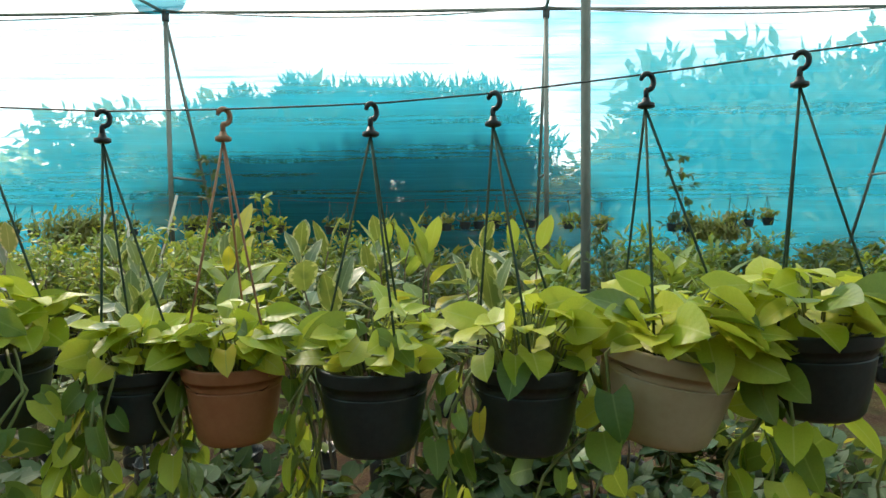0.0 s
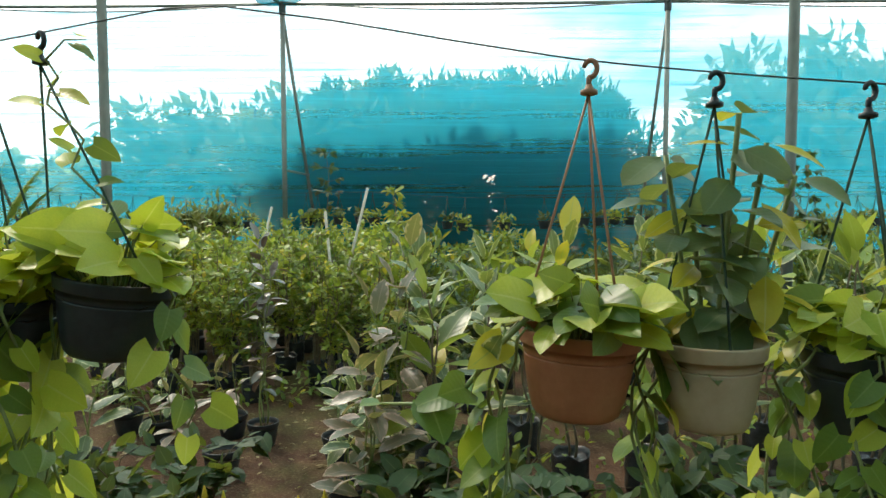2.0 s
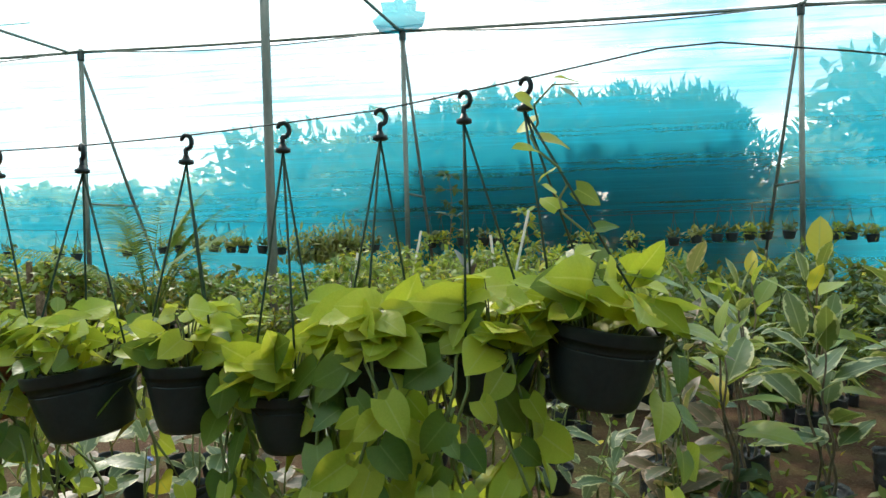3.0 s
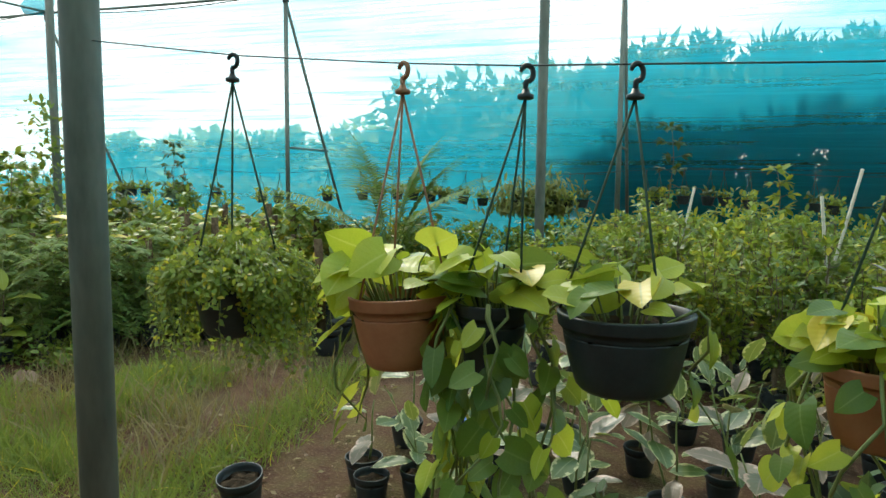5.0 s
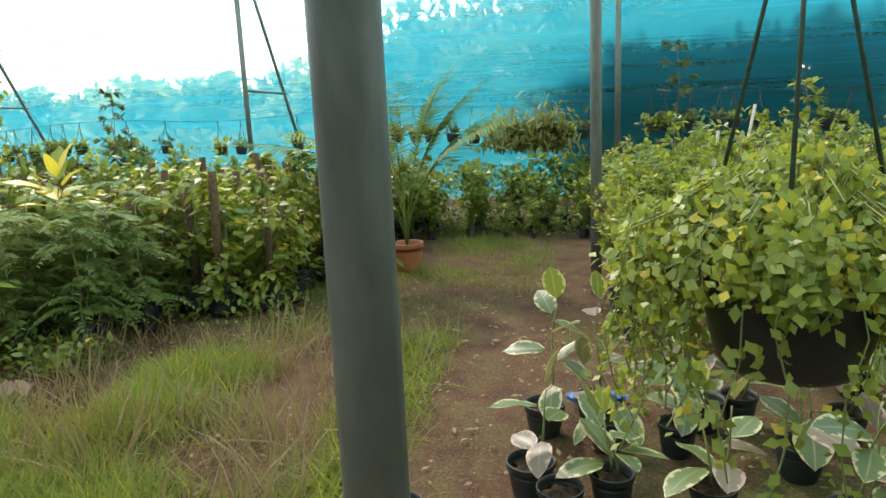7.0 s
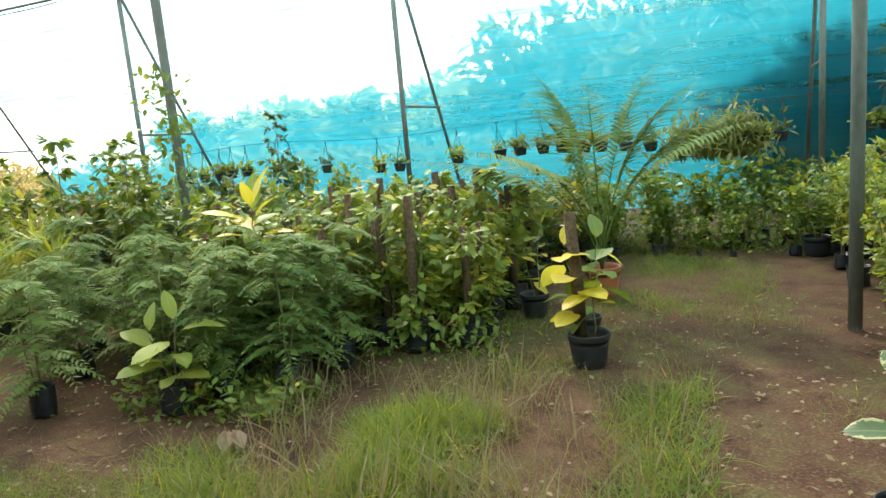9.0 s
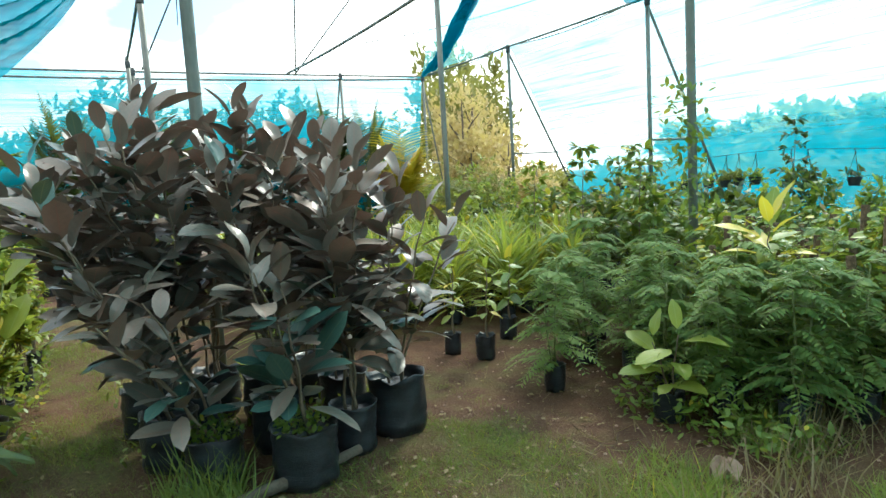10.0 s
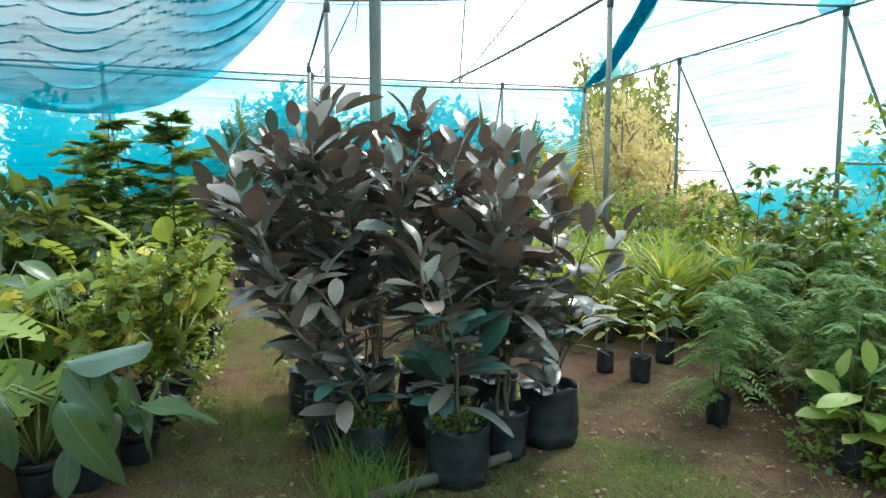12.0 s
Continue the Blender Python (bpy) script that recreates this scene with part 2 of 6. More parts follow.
def part(name, me, parent=None, label="", m=None):
    ob = new(name, me)
    if parent is not None:
        ob.parent = parent
    if m is not None:
        ob.matrix_basis = m
    if label:
        tagged(ob, label)
    return ob


def thing(name, m, label, category, group=""):
    ob = new(name)
    ob.empty_display_size = 0.1
    ob.matrix_basis = m
    return tagged(ob, label, category, group)


def tube(g, pts, radii, n=6, cap=True):
    """A round limb along points."""
    pts = [Vector(p) for p in pts]
    if not isinstance(radii, (list, tuple)):
        radii = [radii] * len(pts)
    v, f = [], []
    side = None
    for i, p in enumerate(pts):
        d = (pts[min(i + 1, len(pts) - 1)] - pts[max(i - 1, 0)])
        d = d.normalized() if d.length > 1e-9 else Vector((0, 0, 1))
        if side is None:
            side = d.orthogonal().normalized()
        side = (side - d * side.dot(d))
        side = side.normalized() if side.length > 1e-6 else d.orthogonal().normalized()
        up = d.cross(side)
        for k in range(n):
            a = 2 * math.pi * k / n
            v.append(p + (side * math.cos(a) + up * math.sin(a)) * radii[i])
    for i in range(len(pts) - 1):
        for k in range(n):
            f.append((i * n + k, i * n + (k + 1) % n, (i + 1) * n + (k + 1) % n, (i + 1) * n + k))
    if cap:
        f.append(tuple(range(n - 1, -1, -1)))
        f.append(tuple((len(pts) - 1) * n + k for k in range(n)))
    g.add([tuple(q) for q in v], f)


def lathe(g, profile, n=24, wob=0.0, rnd=None):
    """Turn a profile of (radius, height) round z."""
    v, f = [], []
    ph = [rnd.uniform(0, 6.28) for _ in range(4)] if rnd else [0] * 4
    for j, (r, z) in enumerate(profile):
        for k in range(n):
            a = 2 * math.pi * k / n
            q = r * (1 + wob * (math.sin(3 * a + ph[0] + z * 9) * 0.6 + math.sin(7 * a + ph[1] - z * 21) * 0.4))
            v.append((q * math.cos(a), q * math.sin(a), z + wob * 0.15 * math.sin(5 * a + ph[2])))
    for j in range(len(profile) - 1):
        for k in range(n):
            f.append((j * n + k, j * n + (k + 1) % n, (j + 1) * n + (k + 1) % n, (j + 1) * n + k))
    f.append(tuple(range(n - 1, -1, -1)))
    if profile[-1][0] > 1e-4:
        f.append(tuple((len(profile) - 1) * n + k for k in range(n)))
    g.add(v, f)


def leaf_shape(kind, rows=6, cols=4, droop=0.18, fold=0.14, curl=0.0, wave=0.0):
    """A unit leaf along +y from its stalk: heart, oval, lance, blade. Vertices, faces and leaf coordinates."""
    v, f, uv = [], [], []
    for i in range(rows + 1):
        s = i / rows
        if kind == "heart":
            w = 0.40 * (math.sin(math.pi * min(1, 0.16 + 0.84 * s) ** 0.80) ** 0.85 if s < 1 else 0.0)
            lobe = 0.17
        elif kind == "oval":
            w, lobe = 0.235 * math.sin(math.pi * s ** 0.92) ** 0.7 if 0 < s < 1 else 0.0, 0.0
        elif kind == "rubber":
            w, lobe = 0.235 * math.sin(math.pi * s ** 1.06) ** 0.55 if 0 < s < 1 else 0.0, 0.0
        elif kind == "round":
            w, lobe = 0.33 * math.sin(math.pi * s ** 0.95) ** 0.6 if 0 < s < 1 else 0.0, 0.0
        elif kind == "lance":
            w, lobe = 0.13 * math.sin(math.pi * s ** 0.75) ** 0.8 if 0 < s < 1 else 0.0, 0.0
        else:
            w, lobe = 0.035 * (1 - s) ** 0.6 + 0.001, 0.0
        for j in range(cols + 1):
            u = 2 * j / cols - 1
            y = s - lobe * abs(u) * (1 - s) ** 2
            x = u * w
            z = -droop * s * s + fold * abs(x) - curl * abs(u) ** 2 * w + wave * math.sin(s * 9 + u * 2) * abs(u)
            v.append((x, y, z))
            uv.append((0.5 + 0.5 * u, s))
    for i in range(rows):
        for j in range(cols):
            a = i * (cols + 1) + j
            f.append((a, a + 1, a + cols + 2, a + cols + 1))
    return np.array(v), f, np.array(uv)


def aim(base, way, up, size=1.0, wide=1.0):
    """Pose of a leaf whose stalk is at base, whose tip points along way, with its face towards up."""
    y = Vector(way).normalized()
    z = Vector(up) - y * Vector(up).dot(y)
    z = z.normalized() if z.length > 1e-4 else y.orthogonal().normalized()
    x = y.cross(z)
    return Matrix(((x.x * size * wide, y.x * size, z.x * size, base[0]), (x.y * size * wide, y.y * size, z.y * size, base[1]), (x.z * size * wide, y.z * size, z.z * size, base[2]), (0, 0, 0, 1)))


def leaf_meshes(name, kind, mat, n=4, seed=1, **kw):
    """A few leaves of one kind that many leaf objects share."""
    r = random.Random(seed)
    made = []
    for _ in range(n):
        g = Geo()
        v, f, uv = leaf_shape(kind, droop=r.uniform(0.08, 0.34), fold=r.uniform(0.05, 0.3), wave=r.uniform(0, 0.035), **kw)
        g.add(v, f, None, uv)
        made.append(g.mesh(name, mat))
    return made


def sph(r):
    """A random direction."""
    while True:
        p = Vector((r.uniform(-1, 1), r.uniform(-1, 1), r.uniform(-1, 1)))
        if 0.05 < p.length < 1:
            return p.normalized()


# ---- ground ----
def wavy(x, y):
    return 0.035 * noise.noise((x * 0.5, y * 0.5, 0.0)) + 0.015 * noise.noise((x * 2.1, y * 2.1, 3.0))


g = Geo()
xs = np.concatenate([[-900, -300, -120, -60], np.arange(-30, 12.01, 0.3), [40, 120, 300, 900]])
ys = np.concatenate([[-900, -300, -100, -40, -15], np.arange(-8, 14.01, 0.3), [25, 60, 150, 400, 900]])
gv = [(x, y, wavy(x, y) - 0.012) for y in ys for x in xs]
nx = len(xs)
gf = [(j * nx + i, j * nx + i + 1, (j + 1) * nx + i + 1, (j + 1) * nx + i) for j in range(len(ys) - 1) for i in range(nx - 1)]
g.add(gv, gf)
tagged(new("ground", g.mesh("ground", M_GROUND)), "bare reddish-brown soil with thin green turf patches", "ground", kind="structure")

# ---- shade house frame and nets ----
TOP = 5.0
NORTH, WEST, EAST, SOUTH = 11.45, -26.1, 8.6, -7.5
POSTS_X = [8.3, 1.84, -4.65, -10.69, -16.28, -21.16]
INNER = [(1.39, 6.32), (-5.19, 6.645), (-11.275, 6.84), (-16.78, 6.955)]
NEAR = [(7.6, 1.2), (-5.742, 1.767), (-12.095, 2.07), (-18.5, 2.37), (-24.6, 2.55)]


def net_sheet(name, a, b, bottom, top, label, mat=None, cut=None, seed=0, bulge=-0.06, kind="structure", out=2.75, hip=(0.0, 0.0)):
    """A net between plan points a and b, slack between its ends, its foot set outwards; hip lengthens the foot at either end."""
    n, mrows = 24, 18
    r = random.Random(seed)
    ax, ay = a
    dx, dy = b[0] - ax, b[1] - ay
    ln = math.hypot(dx, dy)
    ox, oy = -dy / ln, dx / ln
    v, f = [], []
    for j in range(mrows + 1):
        for i in range(n + 1):
            u, w = i / n, j / mrows
            z = bottom + (top - bottom) * w
            k = bulge * math.sin(math.pi * u) * math.sin(math.pi * w) + 0.025 * noise.noise((u * ln * 0.9, z * 5.0, seed * 3.1))
            s = 0.10 * math.sin(math.pi * u) * w * (1 if name != "ceiling" else 0)
            k -= out * (1 - w)
            along = (hip[1] * u - hip[0] * (1 - u)) * (1 - w) / ln
            v.append((ax + dx * (u + along) + ox * k, ay + dy * (u + along) + oy * k, z - s))
    for j in range(mrows):
        for i in range(n):
            if cut is None or not cut((i + 0.5) / n, (j + 0.5) / mrows):
                q = j * (n + 1) + i
                f.append((q, q + 1, q + n + 2, q + n + 1))
    g = Geo()
    g.add(v, f)
    return tagged(new(name, g.mesh(name, mat or M_NET)), label, "net wall", kind=kind)


NETL = "teal shade-net wall stretched between steel posts"
ends = [EAST] + POSTS_X[1:5]
for k in range(len(ends) - 1):
    net_sheet("wall_north", (ends[k], NORTH + 0.06), (ends[k + 1], NORTH + 0.06), 0.0, TOP, NETL, seed=k + 1, hip=(2.75 if k == 0 else 0.0, 0.0))
net_sheet("wall_north", (POSTS_X[4], NORTH + 0.06), (POSTS_X[5], NORTH + 0.06), 0.0, TOP, NETL, seed=6)
net_sheet("wall_west", (WEST - 0.06, NORTH), (WEST - 0.06, 2.0), 0.0, TOP, NETL, seed=8, hip=(0.9, 0.0))
net_sheet("wall_west", (WEST - 0.06, 2.0), (WEST - 0.06, SOUTH), 0.0, TOP, NETL, seed=9, hip=(0.0, 2.75))
# unseen south wall, given the dense net to hold back fill light
net_sheet("wall_south", (WEST, SOUTH), (-9.0, SOUTH), 0.0, TOP, NETL, M_BLOCKNET, seed=10, hip=(2.75, 0.0))
net_sheet("wall_south", (-9.0, SOUTH), (EAST, SOUTH), 0.0, TOP, NETL, M_BLOCKNET, seed=11, hip=(0.0, 2.75))
net_sheet("wall_east", (EAST, SOUTH), (EAST, NORTH), 0.0, TOP, NETL, seed=12, hip=(2.75, 2.75))


def roof(x0, x1, y0, y1, seed, edge=None, mat=None):
    g = Geo()
    n, mr = 22, 14
    v, f = [], []
    for j in range(mr + 1):
        for i in range(n + 1):
            u, w = i / n, j / mr
            x, y = x0 + (x1 - x0) * u, y0 + (y1 - y0) * w
            if edge:
                x, y = edge(u, w)
            z = TOP + 0.06 - 0.22 * math.sin(math.pi * u) * math.sin(math.pi * w) + 0.03 * noise.noise((x, y, seed))
            v.append((x, y, z))
    for j in range(mr):
        for i in range(n):
            q = j * (n + 1) + i
            f.append((q, q + 1, q + n + 2, q + n + 1))
    g.add(v, f)
    tagged(new("ceiling", g.mesh("ceiling", mat or M_ROOFNET)), "pale teal shade-net roof over the pipe frame", "net roof", kind="structure")


# roof extent here is assumed to soften sun; dense south panels cut fill
for x0, x1 in ((EAST, 1.6), (1.6, -5.0), (-5.0, -11.2)):
    roof(x0, x1, 6.65, NORTH, 1)
    roof(x0, x1, 2.0, 6.65, 2)
    roof(x0, x1, SOUTH, 2.0, 3, None, M_BLOCKNET if x1 > -6 else M_ROOFNET)
roof(-11.2, -16.8, 6.8, NORTH, 4)
roof(0, 0, 0, 0, 5, lambda u, w: (-16.8 + (WEST + 16.8) * u, NORTH + ((6.95 + (NORTH - 6.95) * u) - NORTH) * (1 - w)))


def pipe_thing(name, pts, r, label, mat=M_STEEL, n=10, cat="pipe", group="pipe frame"):
    g = Geo()
    tube(g, pts, r, n)
    return tagged(new(name, g.mesh(name, mat)), label, cat, group)


def net_post(x, y, lean, label):
    """Post of the net wall with a slanting brace and a rung between the two."""
    t = thing("braced_post", pose(x, y, 0), label, "post", "net wall posts")
    g = Geo()
    tube(g, [(0, 0, -0.2), (0, 0, TOP + 0.05)], 0.042, 10)
    part("post", g.mesh("post", M_STEEL), t)
    g = Geo()
    tube(g, [(0, -0.02, TOP - 0.1), (lean[0], lean[1], -0.1)], 0.030, 8)
    part("brace", g.mesh("brace", M_STEEL), t)
    k = 1 - 2.2 / TOP
    g = Geo()
    tube(g, [(0, 0, 2.2), (lean[0] * k * 1.02, lean[1] * k * 1.02, 2.2)], 0.022, 8)
    part("rung", g.mesh("rung", M_STEEL), t)
    g = Geo()
    lathe(g, [(0.055, TOP - 0.16), (0.06, TOP - 0.14), (0.06, TOP + 0.0), (0.05, TOP + 0.03)], 12)
    part("clamp", g.mesh("clamp", M_WIRE), t)
    return t


for x in POSTS_X:
    net_post(x, NORTH, (0.15, 2.6), "grey steel post with slanting brace at the net wall")
for y in (8.6, 2.77, -2.7):
    net_post(WEST, y, (-2.6, 0.15), "grey steel post with slanting brace at the far net")
net_post(WEST, NORTH, (-1.8, 1.8), "corner steel post where two net walls meet")


def pole(x, y, r, label):
    t = thing("pole", pose(x, y, 0), label, "pole", "roof poles")
    g = Geo()
    tube(g, [(0, 0, -0.2), (0, 0, 1.6), (0, 0, 3.4), (0, 0, TOP + 0.04)], r, 16)
    part("tube", g.mesh("tube", M_STEEL), t)
    g = Geo()
    lathe(g, [(r + 0.004, TOP - 0.22), (r + 0.012, TOP - 0.2), (r + 0.012, TOP - 0.08), (r + 0.004, TOP - 0.06)], 16)
    part("collar", g.mesh("collar", M_WIRE), t)


for x, y in INNER:
    pole(x, y, 0.047, "grey galvanised steel pole rising from the plant beds")
for x, y in NEAR:
    pole(x, y, 0.052, "thick grey galvanised steel pole beside the path")


def sagline(a, b, sag, n=14):
    a, b = Vector(a), Vector(b)
    return [a.lerp(b, i / n) - Vector((0, 0, sag * 4 * (i / n) * (1 - i / n))) for i in range(n + 1)]


for off, sag in ((0.0, 0.02), (0.10, 0.14)):
    allx = [EAST] + POSTS_X[1:] + [WEST]
    for k in range(len(allx) - 1):
        pipe_thing("top_rail", sagline((allx[k], NORTH - off, TOP), (allx[k + 1], NORTH - off, TOP), sag), 0.028 if off == 0 else 0.012, "thin grey top rail along the net wall", n=6)
pipe_thing("roof_pipe", sagline((1.38, 6.5, TOP), (-5.22, 6.7, TOP), 0.04), 0.03, "grey roof pipe between poles", n=6)
pipe_thing("roof_pipe", sagline((-5.22, 6.7, TOP), (-11.2, 6.67, TOP), 0.04), 0.03, "grey roof pipe between poles", n=6)
pipe_thing("roof_pipe", sagline((-11.2, 6.67, TOP), (-16.8, 6.95, TOP), 0.04), 0.03, "grey roof pipe between poles", n=6)
pipe_thing("roof_pipe", sagline((-16.8, 6.95, TOP), (WEST, 6.95, TOP), 0.06), 0.035, "grey roof pipe running to the far net", n=6)
for k in range(len(NEAR) - 1):
    pipe_thing("roof_pipe", sagline((*NEAR[k], TOP), (*NEAR[k + 1], TOP), 0.05), 0.03, "grey roof pipe between poles", n=6)
for a, b in (((1.84, NORTH), (1.38, 6.5)), ((-4.68, NORTH), (-5.22, 6.7)), ((-10.9, NORTH), (-11.2, 6.67)), ((-16.2, NORTH), (-16.8, 6.95)), ((-5.22, 6.7), (-5.72, 1.75)), ((-11.2, 6.67), (-12.1, 2.05)), ((-16.8, 6.95), (-18.5, 2.37))):
    pipe_thing("cross_pipe", sagline((*a, TOP), (*b, TOP), 0.03), 0.026, "grey cross pipe of the roof frame", n=6)
for z, sag in ((TOP, 0.05), (TOP - 0.08, 0.16)):
    pipe_thing("top_rail", sagline((WEST, NORTH, z), (WEST, SOUTH, z), sag, 24), 0.03, "dark top rail of the far net wall", n=6)
for a, b, sag in (((-26.0, 9.0, 5.9), (-11.0, 10.6, 5.3), 0.35), ((-26.0, 4.0, 6.2), (-12.1, 2.05, 5.2), 0.4), ((-26.0, 6.5, 7.2), (-26.0, -4.0, 7.0), 0.2)):
    pipe_thing("overhead_wire", sagline(a, b, sag, 20), 0.012, "thin dark wire slung overhead", M_WIRE, 5, "wire", "overhead wires")
for y0, y1 in ((7.2, 6.6), (7.2, 8.6), (3.0, 4.0)):
    pipe_thing("roof_strut", [(WEST, y0, TOP), (WEST + 2.5, y1, 7.2)], 0.022, "thin grey strut above the far net", n=6)


def gusset(x, y, s):
    """A knotted scrap of net tied round a joint of the frame."""
    g = Geo()
    v, f = [], []
    n = 14
    for j in range(5):
        for i in range(n + 1):
            a = math.pi * (i / n) + 0.0
            rr = (0.06 + 0.16 * j) * (1 + 0.18 * math.sin(i * 2.3 + j))
            v.append((rr * math.cos(a) * 1.5, -0.10 * j + 0.03 * math.sin(i * 1.7), TOP - 0.02 + rr * math.sin(a) * 0.75 + 0.05 * math.sin(i * 3.1)))
    for j in range(4):
        for i in range(n):
            q = j * (n + 1) + i
            f.append((q, q + 1, q + n + 2, q + n + 1))
    g.add(v, f, pose(x, y, 0) @ Matrix.Diagonal((s, s, 1, 1)))
    tagged(new("net_scrap", g.mesh("net_scrap", M_DRAPE)), "scrap of teal net tied over the post top", "net scrap", "tied net scraps")


for x in (POSTS_X[2], POSTS_X[4]):
    gusset(x, NORTH - 0.05, 0.42)

# bunched edge of the roof net from the far corner to the inner pole
g = Geo()
for k in range(5):
    tube(g, [(WEST + (11.43 * u), NORTH + -4.72 * u + 0.05 * k, TOP + 0.02 + 0.06 * k - 0.35 * math.sin(math.pi * u) + 0.03 * math.sin(9 * u + k)) for u in [i / 16 for i in range(17)]], [0.05 + 0.10 * math.sin(math.pi * i / 16) + 0.02 * math.sin(i * 1.9 + k) for i in range(17)], 7)
tagged(new("bunched_net", g.mesh("bunched_net", M_NET)), "gathered teal net edge hung from corner to pole", "net", kind="")

# net hanging slack in swags below the roof
g = Geo()
v, f = [], []
n, mr = 60, 460
for j in range(mr + 1):
    w = j / mr
    for i in range(n + 1):
        u = i / n
        y = 2.26 - 6.71 * u
        sag = (1 - (2 * u - 0.72) ** 2 / 1.64 if u > 0.36 else 1 - ((0.36 - u) / 0.36) ** 2.2)
        low = TOP - 2.72 * max(0, sag)
        z = low + (TOP + 0.1 - low) * w
        ph = 112 * (w - 0.85 * math.exp(-abs(u - 0.47) / 0.13)) + 1.3 * math.sin(u * 4) + 5.0 * noise.noise((u * 2.0, w * 5.0, 7))
        fold = 0.03 * math.cos(ph) + 0.03 * noise.noise((u * 5, w * 9, 2))
        x = -12.1 - 1.6 * w ** 1.2 - 0.3 * math.sin(math.pi * u) + fold
        v.append((x, y, z + (0.040 + 0.014 * noise.noise((u * 3, w * 9, 4))) * math.sin(ph) * min(1.0, w * 12)))
for j in range(mr):
    for i in range(n):
        q = j * (n + 1) + i
        f.append((q, q + 1, q + n + 2, q + n + 1))
g.add(v, f)
tagged(new("hanging_net", g.mesh("hanging_net", M_DRAPE)), "loose teal shade net sagging in swags from the roof pipes", "net")


# ---- pots and bags ----
def pot_mesh(name, R, H, mat, taper=0.72, band=True):
    g = Geo()
    b = R * taper
    prof = [(b * 0.55, 0.0), (b * 0.92, 0.0), (b, 0.008)]
    for k in range(1, 6):
        q = k / 5
        prof.append((b + (R * 0.95 - b) * q ** 0.75, 0.008 + (H * 0.80) * q))
        if band and k == 4:
            prof += [(prof[-1][0], prof[-1][1] + 0.001), (prof[-1][0] - 0.002, prof[-1][1] + 0.002), (prof[-1][0] - 0.002, prof[-1][1] + 0.004), (prof[-1][0] + 0.001, prof[-1][1] + 0.005), (prof[-1][0] + 0.001, prof[-1][1] + 0.007)]
    prof += [(R * 0.953, H * 0.815), (R * 0.956, H * 0.828), (R * 0.99, H * 0.832), (R * 0.995, H * 0.845), (R * 1.012, H * 0.97), (R * 1.012, H * 0.99), (R * 1.0, H), (R * 0.95, H), (R * 0.93, H * 0.86), (R * 0.86, H * 0.72)]
    lathe(g, prof, 28)
    return g.mesh(name, mat)


def soil_mesh(R, z):
    g = Geo()
    rings = [(R * q, z + 0.012 * math.cos(q * 2.2)) for q in (1.0, 0.8, 0.55, 0.3, 0.1)]
    lathe(g, rings, 18, 0.05, random.Random(3))
    return g.mesh("soil", M_SOIL)


def bag_mesh(R, H, seed):
    """Soil-filled film bag: slack creased sides and a ragged turned-in mouth."""
    g = Geo()
    r = random.Random(seed)
    prof = [(R * 0.6, 0.0), (R * 0.92, 0.004), (R * 1.0, 0.05 * H / 0.3)]
    for k in range(1, 8):
        prof.append((R * (1.0 + r.uniform(-0.05, 0.04)), H * (0.15 + 0.1 * k)))
    prof += [(R * 0.98, H * 0.95), (R * 1.06, H * 1.03), (R * 1.03, H * 1.04), (R * 0.95, H * 0.95), (R * 0.92, H * 0.85), (R * 0.4, H * 0.88)]
    lathe(g, prof, 30, 0.045, r)
    v = g.v[0]
    for i, (x, y, z) in enumerate(v):
        a, q = math.atan2(y, x), z / H
        crease = 0.035 * noise.noise((math.cos(a) * 2.6, math.sin(a) * 2.6, seed + q * 5.0)) + 0.022 * noise.noise((math.cos(a) * 6, math.sin(a) * 6, seed + q * 11.0))
        v[i, 0] *= 1 + crease
        v[i, 1] *= 1 + crease
        if q > 0.97:
            v[i, 2] += H * 0.10 * noise.noise((math.cos(a) * 2.2, math.sin(a) * 2.2, seed * 1.7))
    return g.mesh("bag", M_BAG)


BLACK_POT = {}


def get_pot(kind, R, H):
    key = (kind, round(R, 3), round(H, 3))
    if key not in BLACK_POT:
        mat = {"black": M_BLACKPOT, "terracotta": M_TERRA, "cream": M_CREAM}[kind]
        BLACK_POT[key] = (pot_mesh("pot", R, H, mat), soil_mesh(R * 0.925, H * 0.80))
    return BLACK_POT[key]


HEARTS = leaf_meshes("leaf", "heart", L_NEON, 6, 11)
HEARTS_GREEN = leaf_meshes("leaf", "heart", L_POTHOS, 6, 12)
OVALS_VAR = leaf_meshes("leaf", "oval", L_VARIEG, 5, 13)
OVALS_DUSK = leaf_meshes("leaf", "oval", L_DUSKY, 4, 14)
OVALS_RUB = leaf_meshes("leaf", "rubber", L_RUBBER, 5, 15, rows=8)
OVALS_RUBG = leaf_meshes("leaf", "rubber", L_RUBGREEN, 5, 16, rows=8)
L_GREY = leaf_mat("grey_green_leaf", (0.075, 0.125, 0.055), (0.19, 0.235, 0.095), (0.2, 0.24, 0.12), gloss=0.45, glow=0.3)
ROUND_GREY = leaf_meshes("leaf", "round", L_GREY, 4, 27)
ROUND_GREEN = leaf_meshes("leaf", "round", L_POTHOS, 4, 17)
OVALS_YEL = leaf_meshes("leaf", "oval", L_YELLOW, 3, 18)
OVALS_LIME = leaf_meshes("leaf", "oval", L_LIME, 4, 19)


